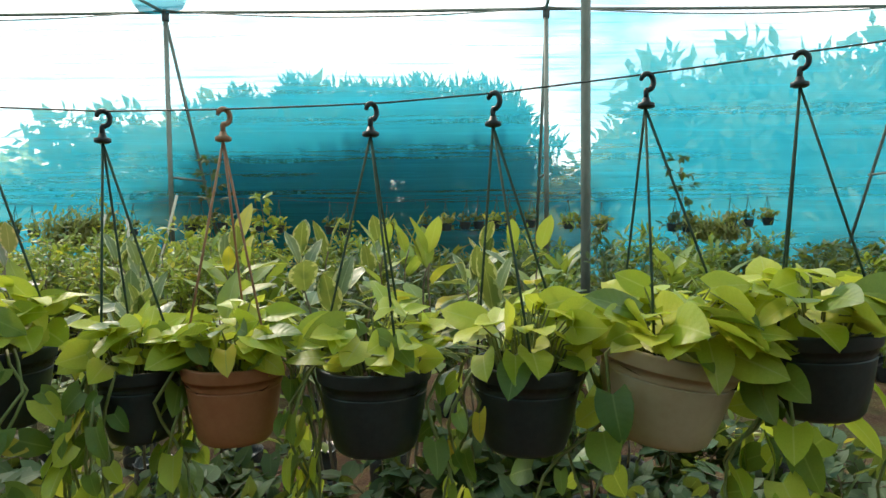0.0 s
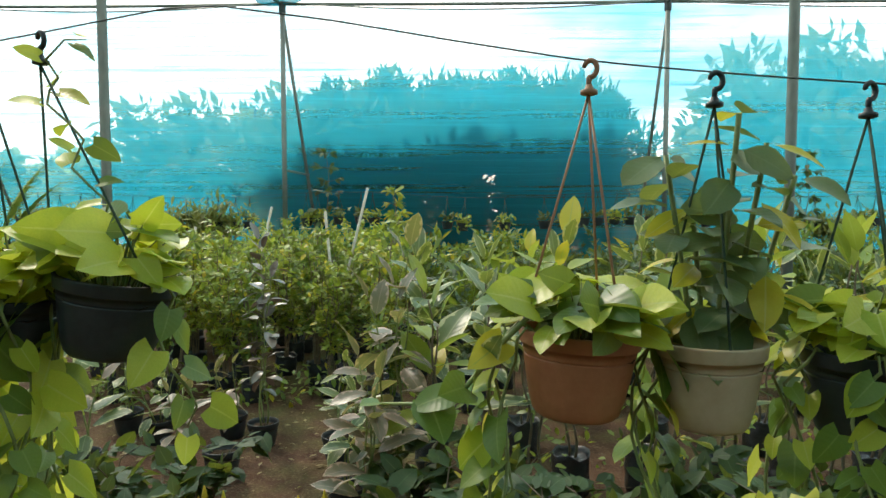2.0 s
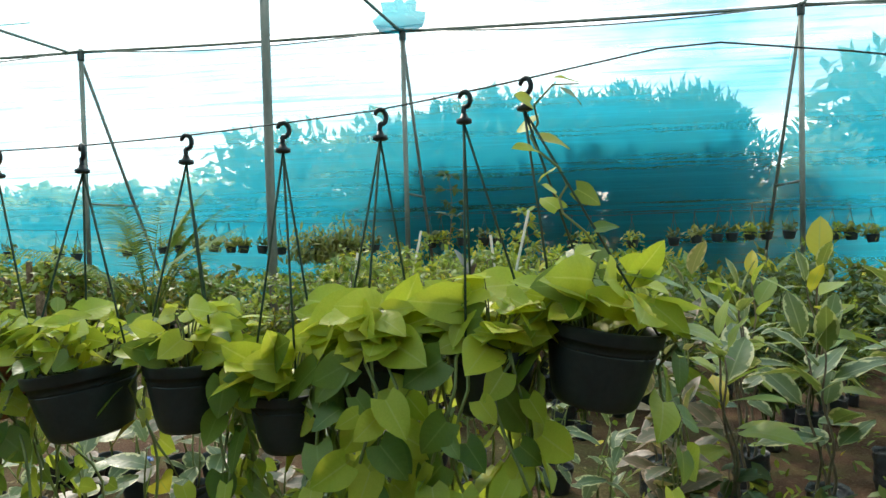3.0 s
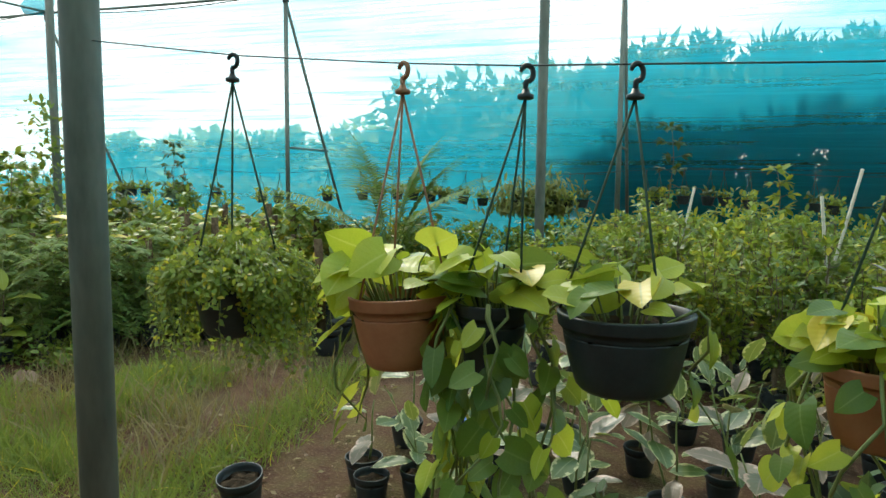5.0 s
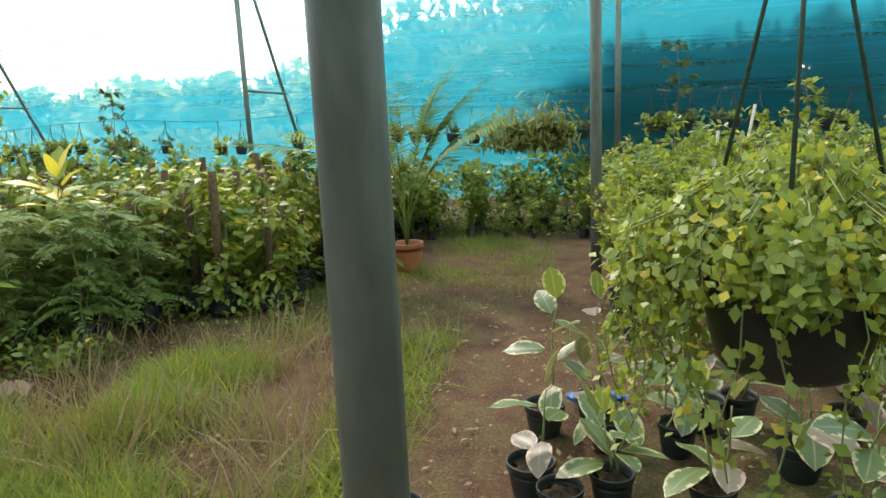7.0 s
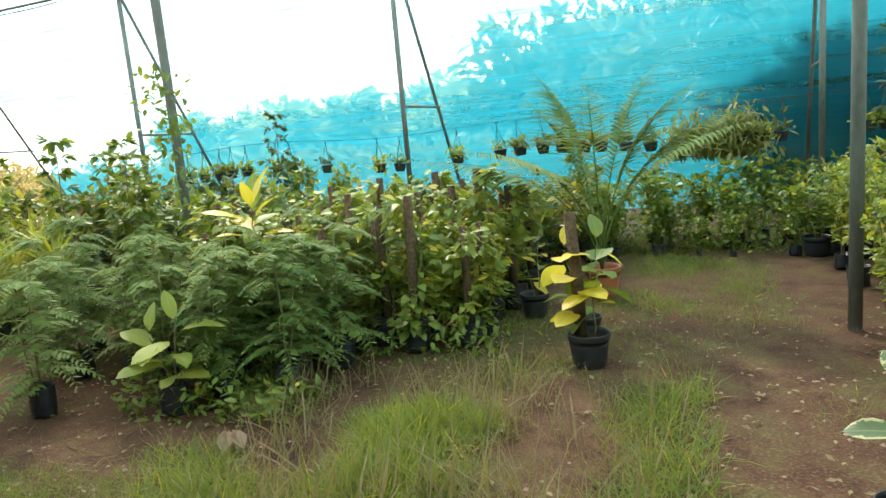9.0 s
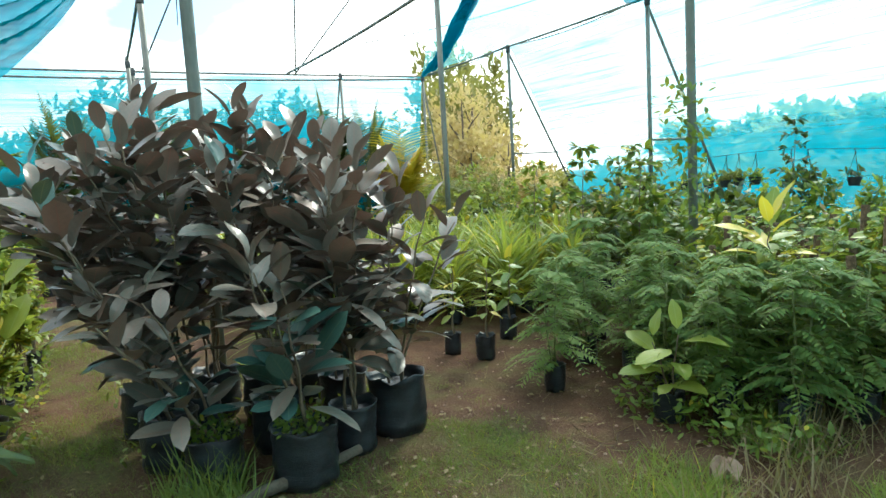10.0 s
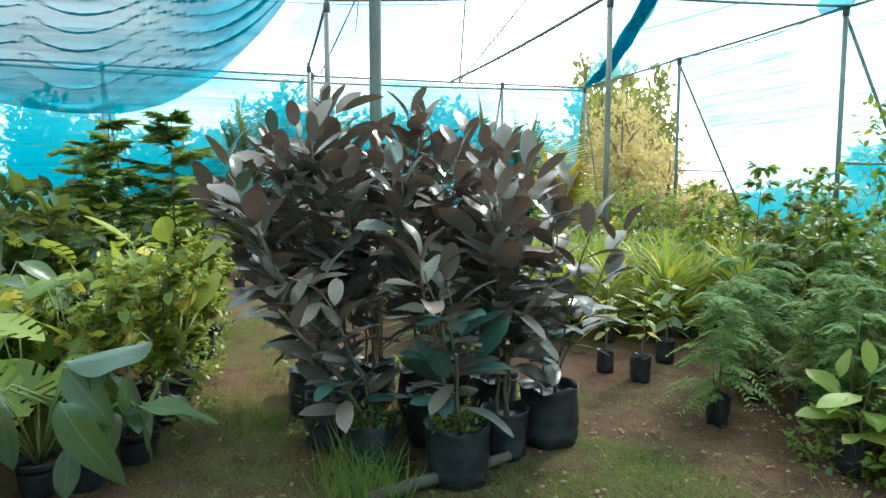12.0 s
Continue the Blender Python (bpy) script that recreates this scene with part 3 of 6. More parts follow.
def hook_mesh(mat):
    """Plastic question-mark hook with a block that grips the strands."""
    g = Geo()
    pts = [(0, 0, 0.0), (0, 0, 0.03)]
    for k in range(13):
        a = radians(-100 + 270 * k / 12)
        pts.append((0.017 * math.cos(a) + 0.003, 0, 0.052 + 0.021 * math.sin(a)))
    tube(g, pts, [0.0072] * (len(pts) - 2) + [0.0065, 0.005], 8)
    lathe(g, [(0.013, -0.016), (0.022, -0.013), (0.022, -0.003), (0.012, 0.001), (0.008, 0.012)], 12)
    g.v = [q * 0.74 for q in g.v]
    return g.mesh("hook", mat)


HOOKS = {"dark": hook_mesh(M_BLACKPOT), "tan": hook_mesh(M_TANCORD)}


def strand(t, a, b, mat, r=0.0027):
    g = Geo()
    tube(g, [a, Vector(a).lerp(Vector(b), 0.5), b], r, 5)
    part("strand", g.mesh("strand", mat), t)


def scatter_leaf(t, meshes, base, way, up, size, r, wide=1.0):
    part("leaf", r.choice(meshes), t, "", aim(base, way, up, size, wide * r.uniform(0.85, 1.1)))


def hanging_pot(x, y, rim, R, H, kind, hook_z, seed, mound=34, leaf=0.105, vines=5, vine_len=0.45, tilt=(0, 0), green=0.25, strap="dark", label="", spread=1.0, turn=0.0, hook_dx=0.0, climb=False):
    """Hanging pot of golden pothos: pot, soil, hook, strands, stalks, vines, leaves."""
    r = random.Random(seed)
    t = thing("hanging_pot", pose(x, y, rim - H, tilt[0], tilt[1], 0), label, "hanging plant", "pothos hung along the wire")
    pm, sm = get_pot(kind, R, H)
    pob = part("pot", pm, t, {"black": "black plastic pot", "terracotta": "terracotta-coloured plastic pot", "cream": "cream plastic pot"}[kind])
    part("soil", sm, pob)
    inv = (pose(0, 0, 0, tilt[0], tilt[1], 0)).inverted()
    top = inv @ Vector((hook_dx, wire_y(x + hook_dx) - y, hook_z - 0.053 - (rim - H)))
    mat = M_TANCORD if strap == "tan" else M_ROPE
    part("hook", HOOKS[strap], t, "", Matrix.Translation(top) @ inv @ pose(0, 0, 0, 0, 0, r.uniform(-40, 40)))
    for k in range(3):
        a = radians(turn + 90 + 120 * k)
        strand(t, (R * 0.985 * math.cos(a), R * 0.985 * math.sin(a), H * 0.95), tuple(top - Vector((0, 0, 0.01))), mat)
    stems = Geo()
    for k in range(int(mound * 1.95)):
        a, q = r.uniform(0, 6.283), r.random() ** 0.6
        b = Vector((0.5 * R * q * math.cos(a), 0.5 * R * q * math.sin(a), H * 0.82))
        out = Vector((math.cos(a), math.sin(a), 0))
        rad = R * (0.2 + 0.85 * q) * spread
        tip = Vector((rad * math.cos(a), rad * math.sin(a), H + 0.012 + r.uniform(0.0, 0.105) * (1.2 - 0.6 * q)))
        midp = b.lerp(tip, 0.5) + Vector((0, 0, 0.03))
        tube(stems, [b, midp, tip], [0.0028, 0.0022, 0.0016], 4, False)
        way = out * r.uniform(0.5, 1.1) + Vector((r.uniform(-0.8, 0.8), r.uniform(-0.7, 0.6), r.uniform(-0.42, 0.40)))
        up = Vector((0, -0.5, 0.9)) + out * 0.3 + sph(r) * 0.75
        scatter_leaf(t, HEARTS_GREEN if r.random() < green else HEARTS, tip, way, up, leaf * r.uniform(0.45, 0.84), r, 1.05)
    tagged(part("stalk_tangle", stems.mesh("stalk_tangle", M_STEM), t), kind="stuff")
    for k in range(vines + 1):
        a = r.uniform(0, 6.283)
        if k % 3 or math.sin(a) < 0.2:
            a = radians(r.choice((0, 180)) + r.uniform(-24, 30))
        if vines >= 7 and k % 2:
            a = radians(-90 + r.uniform(-60, 60))
        out = Vector((math.cos(a), math.sin(a), 0))
        ln = vine_len * r.uniform(0.55, 1.15)
        p0 = out * R * 0.6 + Vector((0, 0, H * 0.85))
        pts = [p0, out * R * 1.02 + Vector((0, 0, H * 1.04)), out * R * 1.18 + Vector((0, 0, H * 0.9))]
        side = Vector((-out.y, out.x, 0))
        nseg = max(4, int(ln / 0.044))
        drift = r.uniform(-0.5, 0.5)
        for i in range(1, nseg + 1):
            q = i / nseg
            pts.append(out * (R * 1.2 + 0.03 * math.sin(q * 5 + k)) + side * (0.03 * math.sin(q * 7 + k * 2) + drift * 0.2 * q) + Vector((0, 0, H * 0.88 - ln * q)))
        g = Geo()
        tube(g, pts, [0.0035] * (len(pts) - 2) + [0.0025, 0.0015], 5)
        vob = part("vine", g.mesh("vine", M_STEM), t)
        for i in range(2, len(pts)):
            if r.random() < 0.12:
                continue
            sgn = 1 if i % 2 else -1
            o = (side * sgn * r.uniform(0.5, 1.0) + out * r.uniform(0.1, 0.6) + Vector((0, 0, r.uniform(-0.9, 0.1))))
            st = pts[i] + o.normalized() * 0.03
            up = out + Vector((0, -0.5, 0.7)) + sph(r) * 0.5
            scatter_leaf(vob, HEARTS_GREEN if r.random() < 0.50 + 0.5 * green else HEARTS, st, o + Vector((0, 0, -0.4)), up, min(leaf, 0.135) * r.uniform(0.36, 0.74), r, 1.08)
    if climb:
        g = Geo()
        foot = Vector((0.03, -0.02, H))
        pts = [foot.lerp(top, i / 14) + Vector((0.022 * math.sin(i * 1.5), 0.022 * math.cos(i * 1.5), 0)) for i in range(15)]
        pts += [top + Vector((0.05, -0.01, 0.045)), top + Vector((0.10, -0.02, 0.05))]
        tube(g, pts, [0.0026] * 15 + [0.002, 0.0012], 5)
        vob = part("climbing_vine", g.mesh("climbing_vine", M_STEM), t, "thin tendril wound up the strands")
        for i in range(3, 17):
            o = Vector((math.cos(i * 2.1), math.sin(i * 2.1) * 0.6, r.uniform(-0.5, 0.4)))
            scatter_leaf(vob, HEARTS if i % 3 else HEARTS_GREEN, pts[i] + o * 0.02, o, Vector((0, -0.7, 0.7)) + sph(r) * 0.6, r.uniform(0.045, 0.07), r)
    return t


def along(k, x):
    """Value at x of a line through (x, value) pairs that run from east to west."""
    for (xa, za), (xb, zb) in zip(k, k[1:]):
        if xb <= x <= xa:
            return za + (zb - za) * (xa - x) / (xa - xb)
    return k[-1][1]


def wire_y(x):
    return along([(2.3, 1.13), (0.75, 1.22), (-0.44, 1.31), (-4.45, 1.555), (-5.742, 1.767)], x)


def hook_at(x):
    """Height of the wire along the row."""
    return along([(2.3, 2.05), (0.84, 1.82), (0.39, 1.768), (0.10, 1.739), (-0.14, 1.724), (-0.44, 1.72), (-0.69, 1.721), (-0.94, 1.735), (-1.21, 1.759), (-1.46, 1.786), (-1.71, 1.829), (-1.94, 1.872), (-2.23, 1.915), (-2.55, 1.864), (-2.68, 1.844), (-2.86, 1.819), (-3.08, 1.803), (-3.31, 1.788), (-3.57, 1.779), (-3.81, 1.777), (-4.26, 1.795), (-4.46, 1.802), (-4.73, 1.825), (-5.17, 1.873), (-5.65, 1.945), (-5.742, 1.96)], x)


NEONL = "golden pothos trailing from a %s hanging plastic pot on the wire"
ROW = [
    # x, rim, R, H, kind, tilt, mound, leaf, vines, vine length, strap, green, hook offset
    (0.715, 1.283, 0.115, 0.165, "black", (0, -3), 34, 0.125, 4, 0.40, "dark", 0.2, -0.04),
    (0.412, 1.250, 0.138, 0.178, "cream", (3, 9), 38, 0.125, 3, 0.35, "dark", 0.1, -0.02),
    (0.160, 1.213, 0.112, 0.170, "black", (0, 1), 34, 0.10, 4, 0.4, "dark", 0.25, -0.06),
    (-0.141, 1.207, 0.115, 0.170, "black", (0, 0), 34, 0.10, 5, 0.4, "dark", 0.25, 0.0),
    (-0.430, 1.210, 0.103, 0.158, "terracotta", (0, 0), 36, 0.10, 4, 0.4, "tan", 0.25, -0.01),
    (-0.630, 1.20, 0.085, 0.150, "black", (0, 0), 36, 0.10, 10, 0.6, "dark", 0.3, -0.06),
    (-0.935, 1.240, 0.112, 0.165, "black", (0, 0), 40, 0.115, 8, 0.55, "dark", 0.2, -0.01),
    (-1.475, 1.270, 0.118, 0.165, "terracotta", (0, 3), 32, 0.14, 5, 0.45, "tan", 0.45, 0.02),
    (-2.430, 1.368, 0.118, 0.160, "black", (0, 9), 24, 0.145, 4, 0.5, "dark", 0.2, -0.125),
    (-2.640, 1.323, 0.095, 0.140, "black", (0, 3), 34, 0.145, 8, 0.6, "dark", 0.15, -0.04),
    (-2.880, 1.318, 0.095, 0.140, "black", (0, -2), 36, 0.145, 9, 0.6, "dark", 0.15, 0.02),
    (-3.080, 1.222, 0.092, 0.130, "black", (0, -1), 26, 0.13, 5, 0.45, "dark", 0.3, 0.0),
    (-3.322, 1.285, 0.100, 0.155, "black", (0, 0), 32, 0.11, 4, 0.4, "dark", 0.3, 0.01),
    (-3.578, 1.268, 0.125, 0.160, "black", (0, -9), 34, 0.105, 4, 0.4, "dark", 0.2, 0.0),
    (-3.843, 1.280, 0.086, 0.140, "terracotta", (0, 0), 34, 0.11, 9, 0.6, "dark", 0.3, 0.035),
    (-4.255, 1.338, 0.127, 0.148, "black", (0, -1), 12, 0.11, 2, 0.3, "dark", 0.5, 0.0),
    (-4.520, 1.335, 0.075, 0.150, "black", (0, 0), 16, 0.115, 8, 0.6, "dark", 0.6, 0.06),
    (-4.725, 1.335, 0.113, 0.155, "terracotta", (0, -3), 18, 0.14, 5, 0.5, "tan", 0.1, -0.005),
]
for i, (x, rim, R, H, kind, tilt, mound, lf, vn, vl, strap, gr, dx) in enumerate(ROW):
    hanging_pot(x, wire_y(x), rim, R, H, kind, hook_at(x + dx), 100 + i, mound, lf, vn, vl, tilt, gr, strap, NEONL % kind, 1.0, 30 * i, dx, i == 8)

# cream pot with a tall leafy stem among the hanging row
t = thing("hanging_pot", pose(-1.222, wire_y(-1.222), 1.088), "tall grey-green leafy plant in a cream hanging pot", "hanging plant", "pothos hung along the wire")
pm, sm = get_pot("cream", 0.104, 0.165)
part("pot", pm, t, "cream plastic pot")
part("soil", sm, t)
r = random.Random(77)
part("hook", HOOKS["dark"], t, "", pose(0, 0, 0.618))
for k in range(3):
    a = radians(30 + 120 * k)
    strand(t, (0.1 * math.cos(a), 0.1 * math.sin(a), 0.157), (0, 0, 0.608), M_ROPE)
for k, (dx, dy, hh) in enumerate(((0.10, 0.0, 0.42), (-0.08, 0.03, 0.40), (0.03, -0.04, 0.47), (0.17, 0.03, 0.36), (-0.02, 0.05, 0.30))):
    g = Geo()
    pts = [Vector((dx * 0.3 * (1 - q) + dx * q, dy * q, 0.12 + hh * q)) for q in [i / 8 for i in range(9)]]
    tube(g, pts, 0.005, 6)
    part("stem", g.mesh("stem", M_STEM), t)
    for i in range(2, 9):
        for s in (0, 1):
            a = i * 1.9 + s * 3.14 + k
            o = Vector((math.cos(a), math.sin(a), r.uniform(-0.6, 0.5)))
            o.z -= 0.5 * (1 - i / 8)
            scatter_leaf(t, ROUND_GREY if r.random() < 0.82 else OVALS_YEL, pts[i] + o * 0.012, o, Vector((0, -0.6, 1)) + sph(r) * 0.5, r.uniform(0.095, 0.145) * (1.1 - 0.35 * i / 8), r)

# the wire itself
g = Geo()
xs_w = [2.3 - 0.1149 * i for i in range(71)]
tube(g, [(x, wire_y(x), hook_at(x)) for x in xs_w], 0.0019, 5)
tagged(new("hanging_wire", g.mesh("hanging_wire", M_WIRE)), "thin slack wire carrying the hanging pots", "wire")

# bushy basket at the end of the row
t = thing("hanging_basket", pose(-5.19, 1.667, 1.20), "bushy small-leaved creeper spilling round a black hanging pot", "hanging plant")
pm, sm = get_pot("black", 0.11, 0.155)
part("pot", pm, t)
part("soil", sm, t)
part("hook", HOOKS["dark"], t, "", pose(0, 0, 0.622))
for k in range(3):
    a = radians(10 + 120 * k)
    strand(t, (0.113 * math.cos(a), 0.113 * math.sin(a), 0.16), (0, 0, 0.612), M_ROPE)
g, gs = Geo(), Geo()
r = random.Random(5)
lv, lf_, lu = leaf_shape("round", 2, 2, 0.1, 0.1)
for k in range(330):
    a = r.uniform(0, 6.283)
    out = Vector((math.cos(a), math.sin(a), 0))
    q = r.random()
    reach = 0.20 * r.random() ** 0.6
    top_z = 0.16 + 0.075 * (1 - (reach / 0.22) ** 2) + r.uniform(-0.02, 0.025)
    ln = r.uniform(0.03, 0.26) if reach > 0.12 else 0.0
    if -2.6 < math.atan2(out.y, out.x) < -0.9 and r.random() < 0.8:
        ln *= 0.2
    pts = [Vector((0, 0, 0.15)) + out * 0.03, out * reach * 0.6 + Vector((0, 0, top_z)), out * reach + Vector((0, 0, top_z - 0.03))]
    for i in range(1, 5):
        if ln > 0:
            pts.append(out * (reach + 0.012 * math.sin(i + k)) + Vector((0.01 * math.sin(k + i * 2), 0, top_z - 0.03 - ln * i / 4)))
    tube(gs, pts, 0.0012, 3, False)
    for i in range(1, len(pts)):
        for _ in range(9):
            p = pts[i - 1].lerp(pts[i], r.random()) + sph(r) * 0.014
            g.add(lv, lf_, aim(p, sph(r) + Vector((0, 0, -0.3)), out + Vector((0, 0, 0.8)) + sph(r) * 0.6, r.uniform(0.011, 0.021)), lu)
tagged(part("stalk_tangle", gs.mesh("stalk_tangle", M_STEM), t), kind="stuff")
tagged(part("foliage", g.mesh("foliage", L_LIME), t), kind="stuff")


# ---- potted plants of the beds ----
def bagged(t, R, H, seed, soil=False):
    part("bag", bag_mesh(R, H, seed), t)
    if soil:
        part("soil", soil_mesh(R * 0.93, H * 0.86), t)


def fill_leaves(g, pts_dirs, kind, size, r, rows=3, cols=2, up=Vector((0, 0, 1)), rnd=0.5):
    shapes = [leaf_shape(kind, rows, cols, r.uniform(0.05, 0.3), r.uniform(0.05, 0.25)) for _ in range(3)]
    for p, d in pts_dirs:
        v, f, uv = r.choice(shapes)
        g.add(v, f, aim(p, d, up + sph(r) * rnd, size * r.uniform(0.65, 1.25)), uv)


def shrub(seed, h, width, kind, size, mat, nstem, nleaf, label, cat="shrub", bag=(0.085, 0.17), woody=True, far=False):
    """A nursery shrub in a black bag: stems branching into a loose leafy crown."""
    r = random.Random(seed)
    t = thing({L_SHRUB: "green_shrub", L_LIME: "lime_shrub", L_DARK: "dark_shrub", L_CROTON: "croton", L_PALE: "pale_shrub", L_OLIVE: "olive_shrub", L_POTHOS: "creeper"}[mat], pose(0, 0, -50), label, cat, "")
    bagged(t, bag[0], bag[1], seed)
    gs, gl = Geo(), Geo()
    spots = []
    for k in range(nstem):
        a = 6.283 * k / nstem + r.uniform(-0.4, 0.4)
        lean = width * r.uniform(0.15, 0.75)
        hh = h * r.uniform(0.75, 1.05)
        pts = [Vector((0.02 * math.cos(a), 0.02 * math.sin(a), bag[1] * 0.8))]
        for i in range(1, 7):
            q = i / 6
            pts.append(Vector((lean * math.cos(a) * q ** 1.4 + 0.02 * math.sin(i * 2 + k), lean * math.sin(a) * q ** 1.4 + 0.02 * math.cos(i * 1.7 + k), bag[1] * 0.8 + (hh - bag[1]) * q)))
        tube(gs, pts, [0.006 * (1 - 0.1 * i) for i in range(7)], 5, False)
        for i in range(2, 7):
            for _ in range(2):
                o = sph(r)
                o.z = abs(o.z) * 0.5
                e = pts[i] + o * width * r.uniform(0.15, 0.5)
                tube(gs, [pts[i], e], [0.003, 0.0015], 3, False)
                spots.append((pts[i], e))
    for k in range(nleaf):
        a, b = r.choice(spots)
        p = a.lerp(b, r.uniform(0.15, 1.1))
        d = (b - a).normalized() + sph(r) * 0.9
        spots_p = p + sph(r) * size * 0.3
        fill_leaves(gl, [(spots_p, d)], kind, size, r)
    if far:
        gl.add(np.concatenate(gs.v), gs.f)
    else:
        tagged(part("branchwork", gs.mesh("branchwork", M_WOODSTEM if woody else M_STEM), t), kind="stuff")
    tagged(part("foliage", gl.mesh("foliage", mat), t), kind="stuff")
    return t


def feathery(seed, h, label):
    """Fern-leaved plant: stem with tiers of drooping pinnate fronds."""
    r = random.Random(seed)
    t = thing("feathery_plant", pose(0, 0, -50), label, "plant", "")
    bagged(t, 0.075, 0.2, seed)
    gs, gl = Geo(), Geo()
    lv, lf, lu = leaf_shape("lance", 2, 2, 0.1, 0.1)
    tube(gs, [(0, 0, 0.15), (0.01, 0.02, h * 0.5), (-0.01, 0, h * 0.95)], [0.009, 0.007, 0.003], 6)
    tube(gs, [(0.02, 0, 0.15), (0.08, 0.05, h * 0.5), (0.10, 0.06, h * 0.8)], [0.007, 0.005, 0.003], 5)
    for k in range(46):
        q = r.uniform(0.18, 1.0)
        a = r.uniform(0, 6.283)
        ln = 0.34 * (1.15 - 0.6 * q) * r.uniform(0.8, 1.2)
        out = Vector((math.cos(a), math.sin(a), 0))
        base = Vector((0.02 * out.x, 0.02 * out.y, h * q))
        pts = [base + out * ln * s + Vector((0, 0, ln * (0.45 * s - 0.75 * s * s))) for s in [i / 5 for i in range(6)]]
        tube(gs, pts, [0.003, 0.003, 0.002, 0.002, 0.0015, 0.001], 3, False)
        side = Vector((-out.y, out.x, 0))
        for i in range(1, 13):
            s = i / 12
            j = min(4, int(s * 5))
            p = pts[j].lerp(pts[j + 1], s * 5 - j)
            for sg in (-1, 1):
                gl.add(lv, lf, aim(p, side * sg + out * 0.55 + Vector((0, 0, -0.25 + r.uniform(-0.2, 0.2))), Vector((0, 0, 1)) + sph(r) * 0.3, 0.09 * (1.05 - 0.7 * abs(s - 0.35)) * r.uniform(0.8, 1.15), 1.25), lu)
    tagged(part("branchwork", gs.mesh("branchwork", M_STEM), t), kind="stuff")
    tagged(part("foliage", gl.mesh("foliage", L_FEATHER), t), kind="stuff")
    return t


def moss_pole_plant(seed, h, label):
    """Climber on a coir pole in a black pot."""
    r = random.Random(seed)
    t = thing("pole_climber", pose(0, 0, -50), label, "climber", "")
    part("bag", bag_mesh(0.115, 0.22, seed), t)
    g = Geo()
    tube(g, [(0, 0, 0.15), (0.005, 0, h * 0.5), (0.012, 0.01, h)], [0.036, 0.034, 0.032], 10)
    part("coir_pole", g.mesh("coir_pole", M_MOSSPOLE), t)
    gl, gs = Geo(), Geo()
    for k in range(5):
        a0 = r.uniform(0, 6.28)
        pts = []
        for i in range(12):
            q = i / 11
            a = a0 + q * 5
            rad = 0.045 + 0.05 * r.random()
            pts.append(Vector((rad * math.cos(a), rad * math.sin(a), 0.18 + (h * 0.95 - 0.18) * q)))
        tube(gs, pts, 0.003, 4, False)
        for p in pts:
            for _ in range(5):
                o = Vector((p.x, p.y, 0)).normalized() + sph(r) * 0.7
                fill_leaves(gl, [(p + o * r.uniform(0.02, 0.10), o + Vector((0, 0, -0.3)))], "heart", 0.075, r, 3, 2, o + Vector((0, 0, 0.5)))
    tagged(part("vine_tangle", gs.mesh("vine_tangle", M_STEM), t), kind="stuff")
    tagged(part("foliage", gl.mesh("foliage", L_CLIMB), t), kind="stuff")
    return t


def rosette(seed, h, mat, nleaf, kind, size, label, cat="plant"):
    """Tuft of long arching leaves from one base."""
    r = random.Random(seed)
    t = thing("leafy_tuft", pose(0, 0, -50), label, cat, "")
    bagged(t, 0.08, 0.16, seed)
    gl, gs = Geo(), Geo()
    tube(gs, [(0, 0, 0.12), (0.01, 0, h * 0.55)], [0.014, 0.008], 6)
    part("stem", gs.mesh("stem", M_STEM), t)
    shapes = [leaf_shape(kind, 5, 2, dr, 0.2) for dr in (0.2, 0.4, 0.6)]
    for k in range(nleaf):
        a = k * 2.4 + r.uniform(-0.3, 0.3)
        q = k / nleaf
        out = Vector((math.cos(a), math.sin(a), 0))
        v, f, uv = r.choice(shapes)
        gl.add(v, f, aim(out * 0.015 + Vector((0, 0, 0.14 + (h * 0.62 - 0.14) * q)), out * (1.1 - 0.7 * q) + Vector((0, 0, 0.35 + 0.9 * q)), Vector((0, 0, 1)) - out * 0.2 + sph(r) * 0.15, size * r.uniform(0.75, 1.2)), uv)
    tagged(part("foliage", gl.mesh("foliage", mat), t), kind="stuff")
    return t


def bare(t):
    """Remove a pattern plant that has been copied."""
    for o in (*t.children_recursive, t):
        bpy.data.objects.remove(o)


def plant_bed(protos, spots, group, seed, tall=(0.85, 1.15)):
    r = random.Random(seed)
    for x, y in spots:
        p = r.choice(protos)
        s = r.uniform(*tall)
        m = pose(x, y, wavy(x, y) - 0.012, r.uniform(-3, 3), r.uniform(-3, 3), r.uniform(0, 360))
        ob = copy_thing(p, m)
        ob.scale = (s, s, s * r.uniform(0.92, 1.08))
        ob["group"] = group
    for p in protos:
        bare(p)


def grid(x0, x1, y0, y1, dx, dy, seed, jit=0.3, skip=None):
    r = random.Random(seed)
    out = []
    y, row = y0, 0
    while y <= y1:
        x = x0 + (dx / 2 if row % 2 else 0)
        while x <= x1:
            p = (x + r.uniform(-jit, jit) * dx, y + r.uniform(-jit, jit) * dy)
            if skip is None or not skip(*p):
                out.append(p)
            x += dx
        y += dy
        row += 1
    return out


LUSH = "light green small-leaved shrub in a black nursery bag"
# lush shrubs right of the soil path
plant_bed([shrub(200 + k, 1.15, 0.32, "oval", 0.064, L_LIME if k != 1 else L_SHRUB, 7, 720, LUSH) for k in range(3)],
          grid(-4.9, -2.3, 5.35, 9.2, 0.42, 0.42, 1), "lush shrubs beside the path", 2)
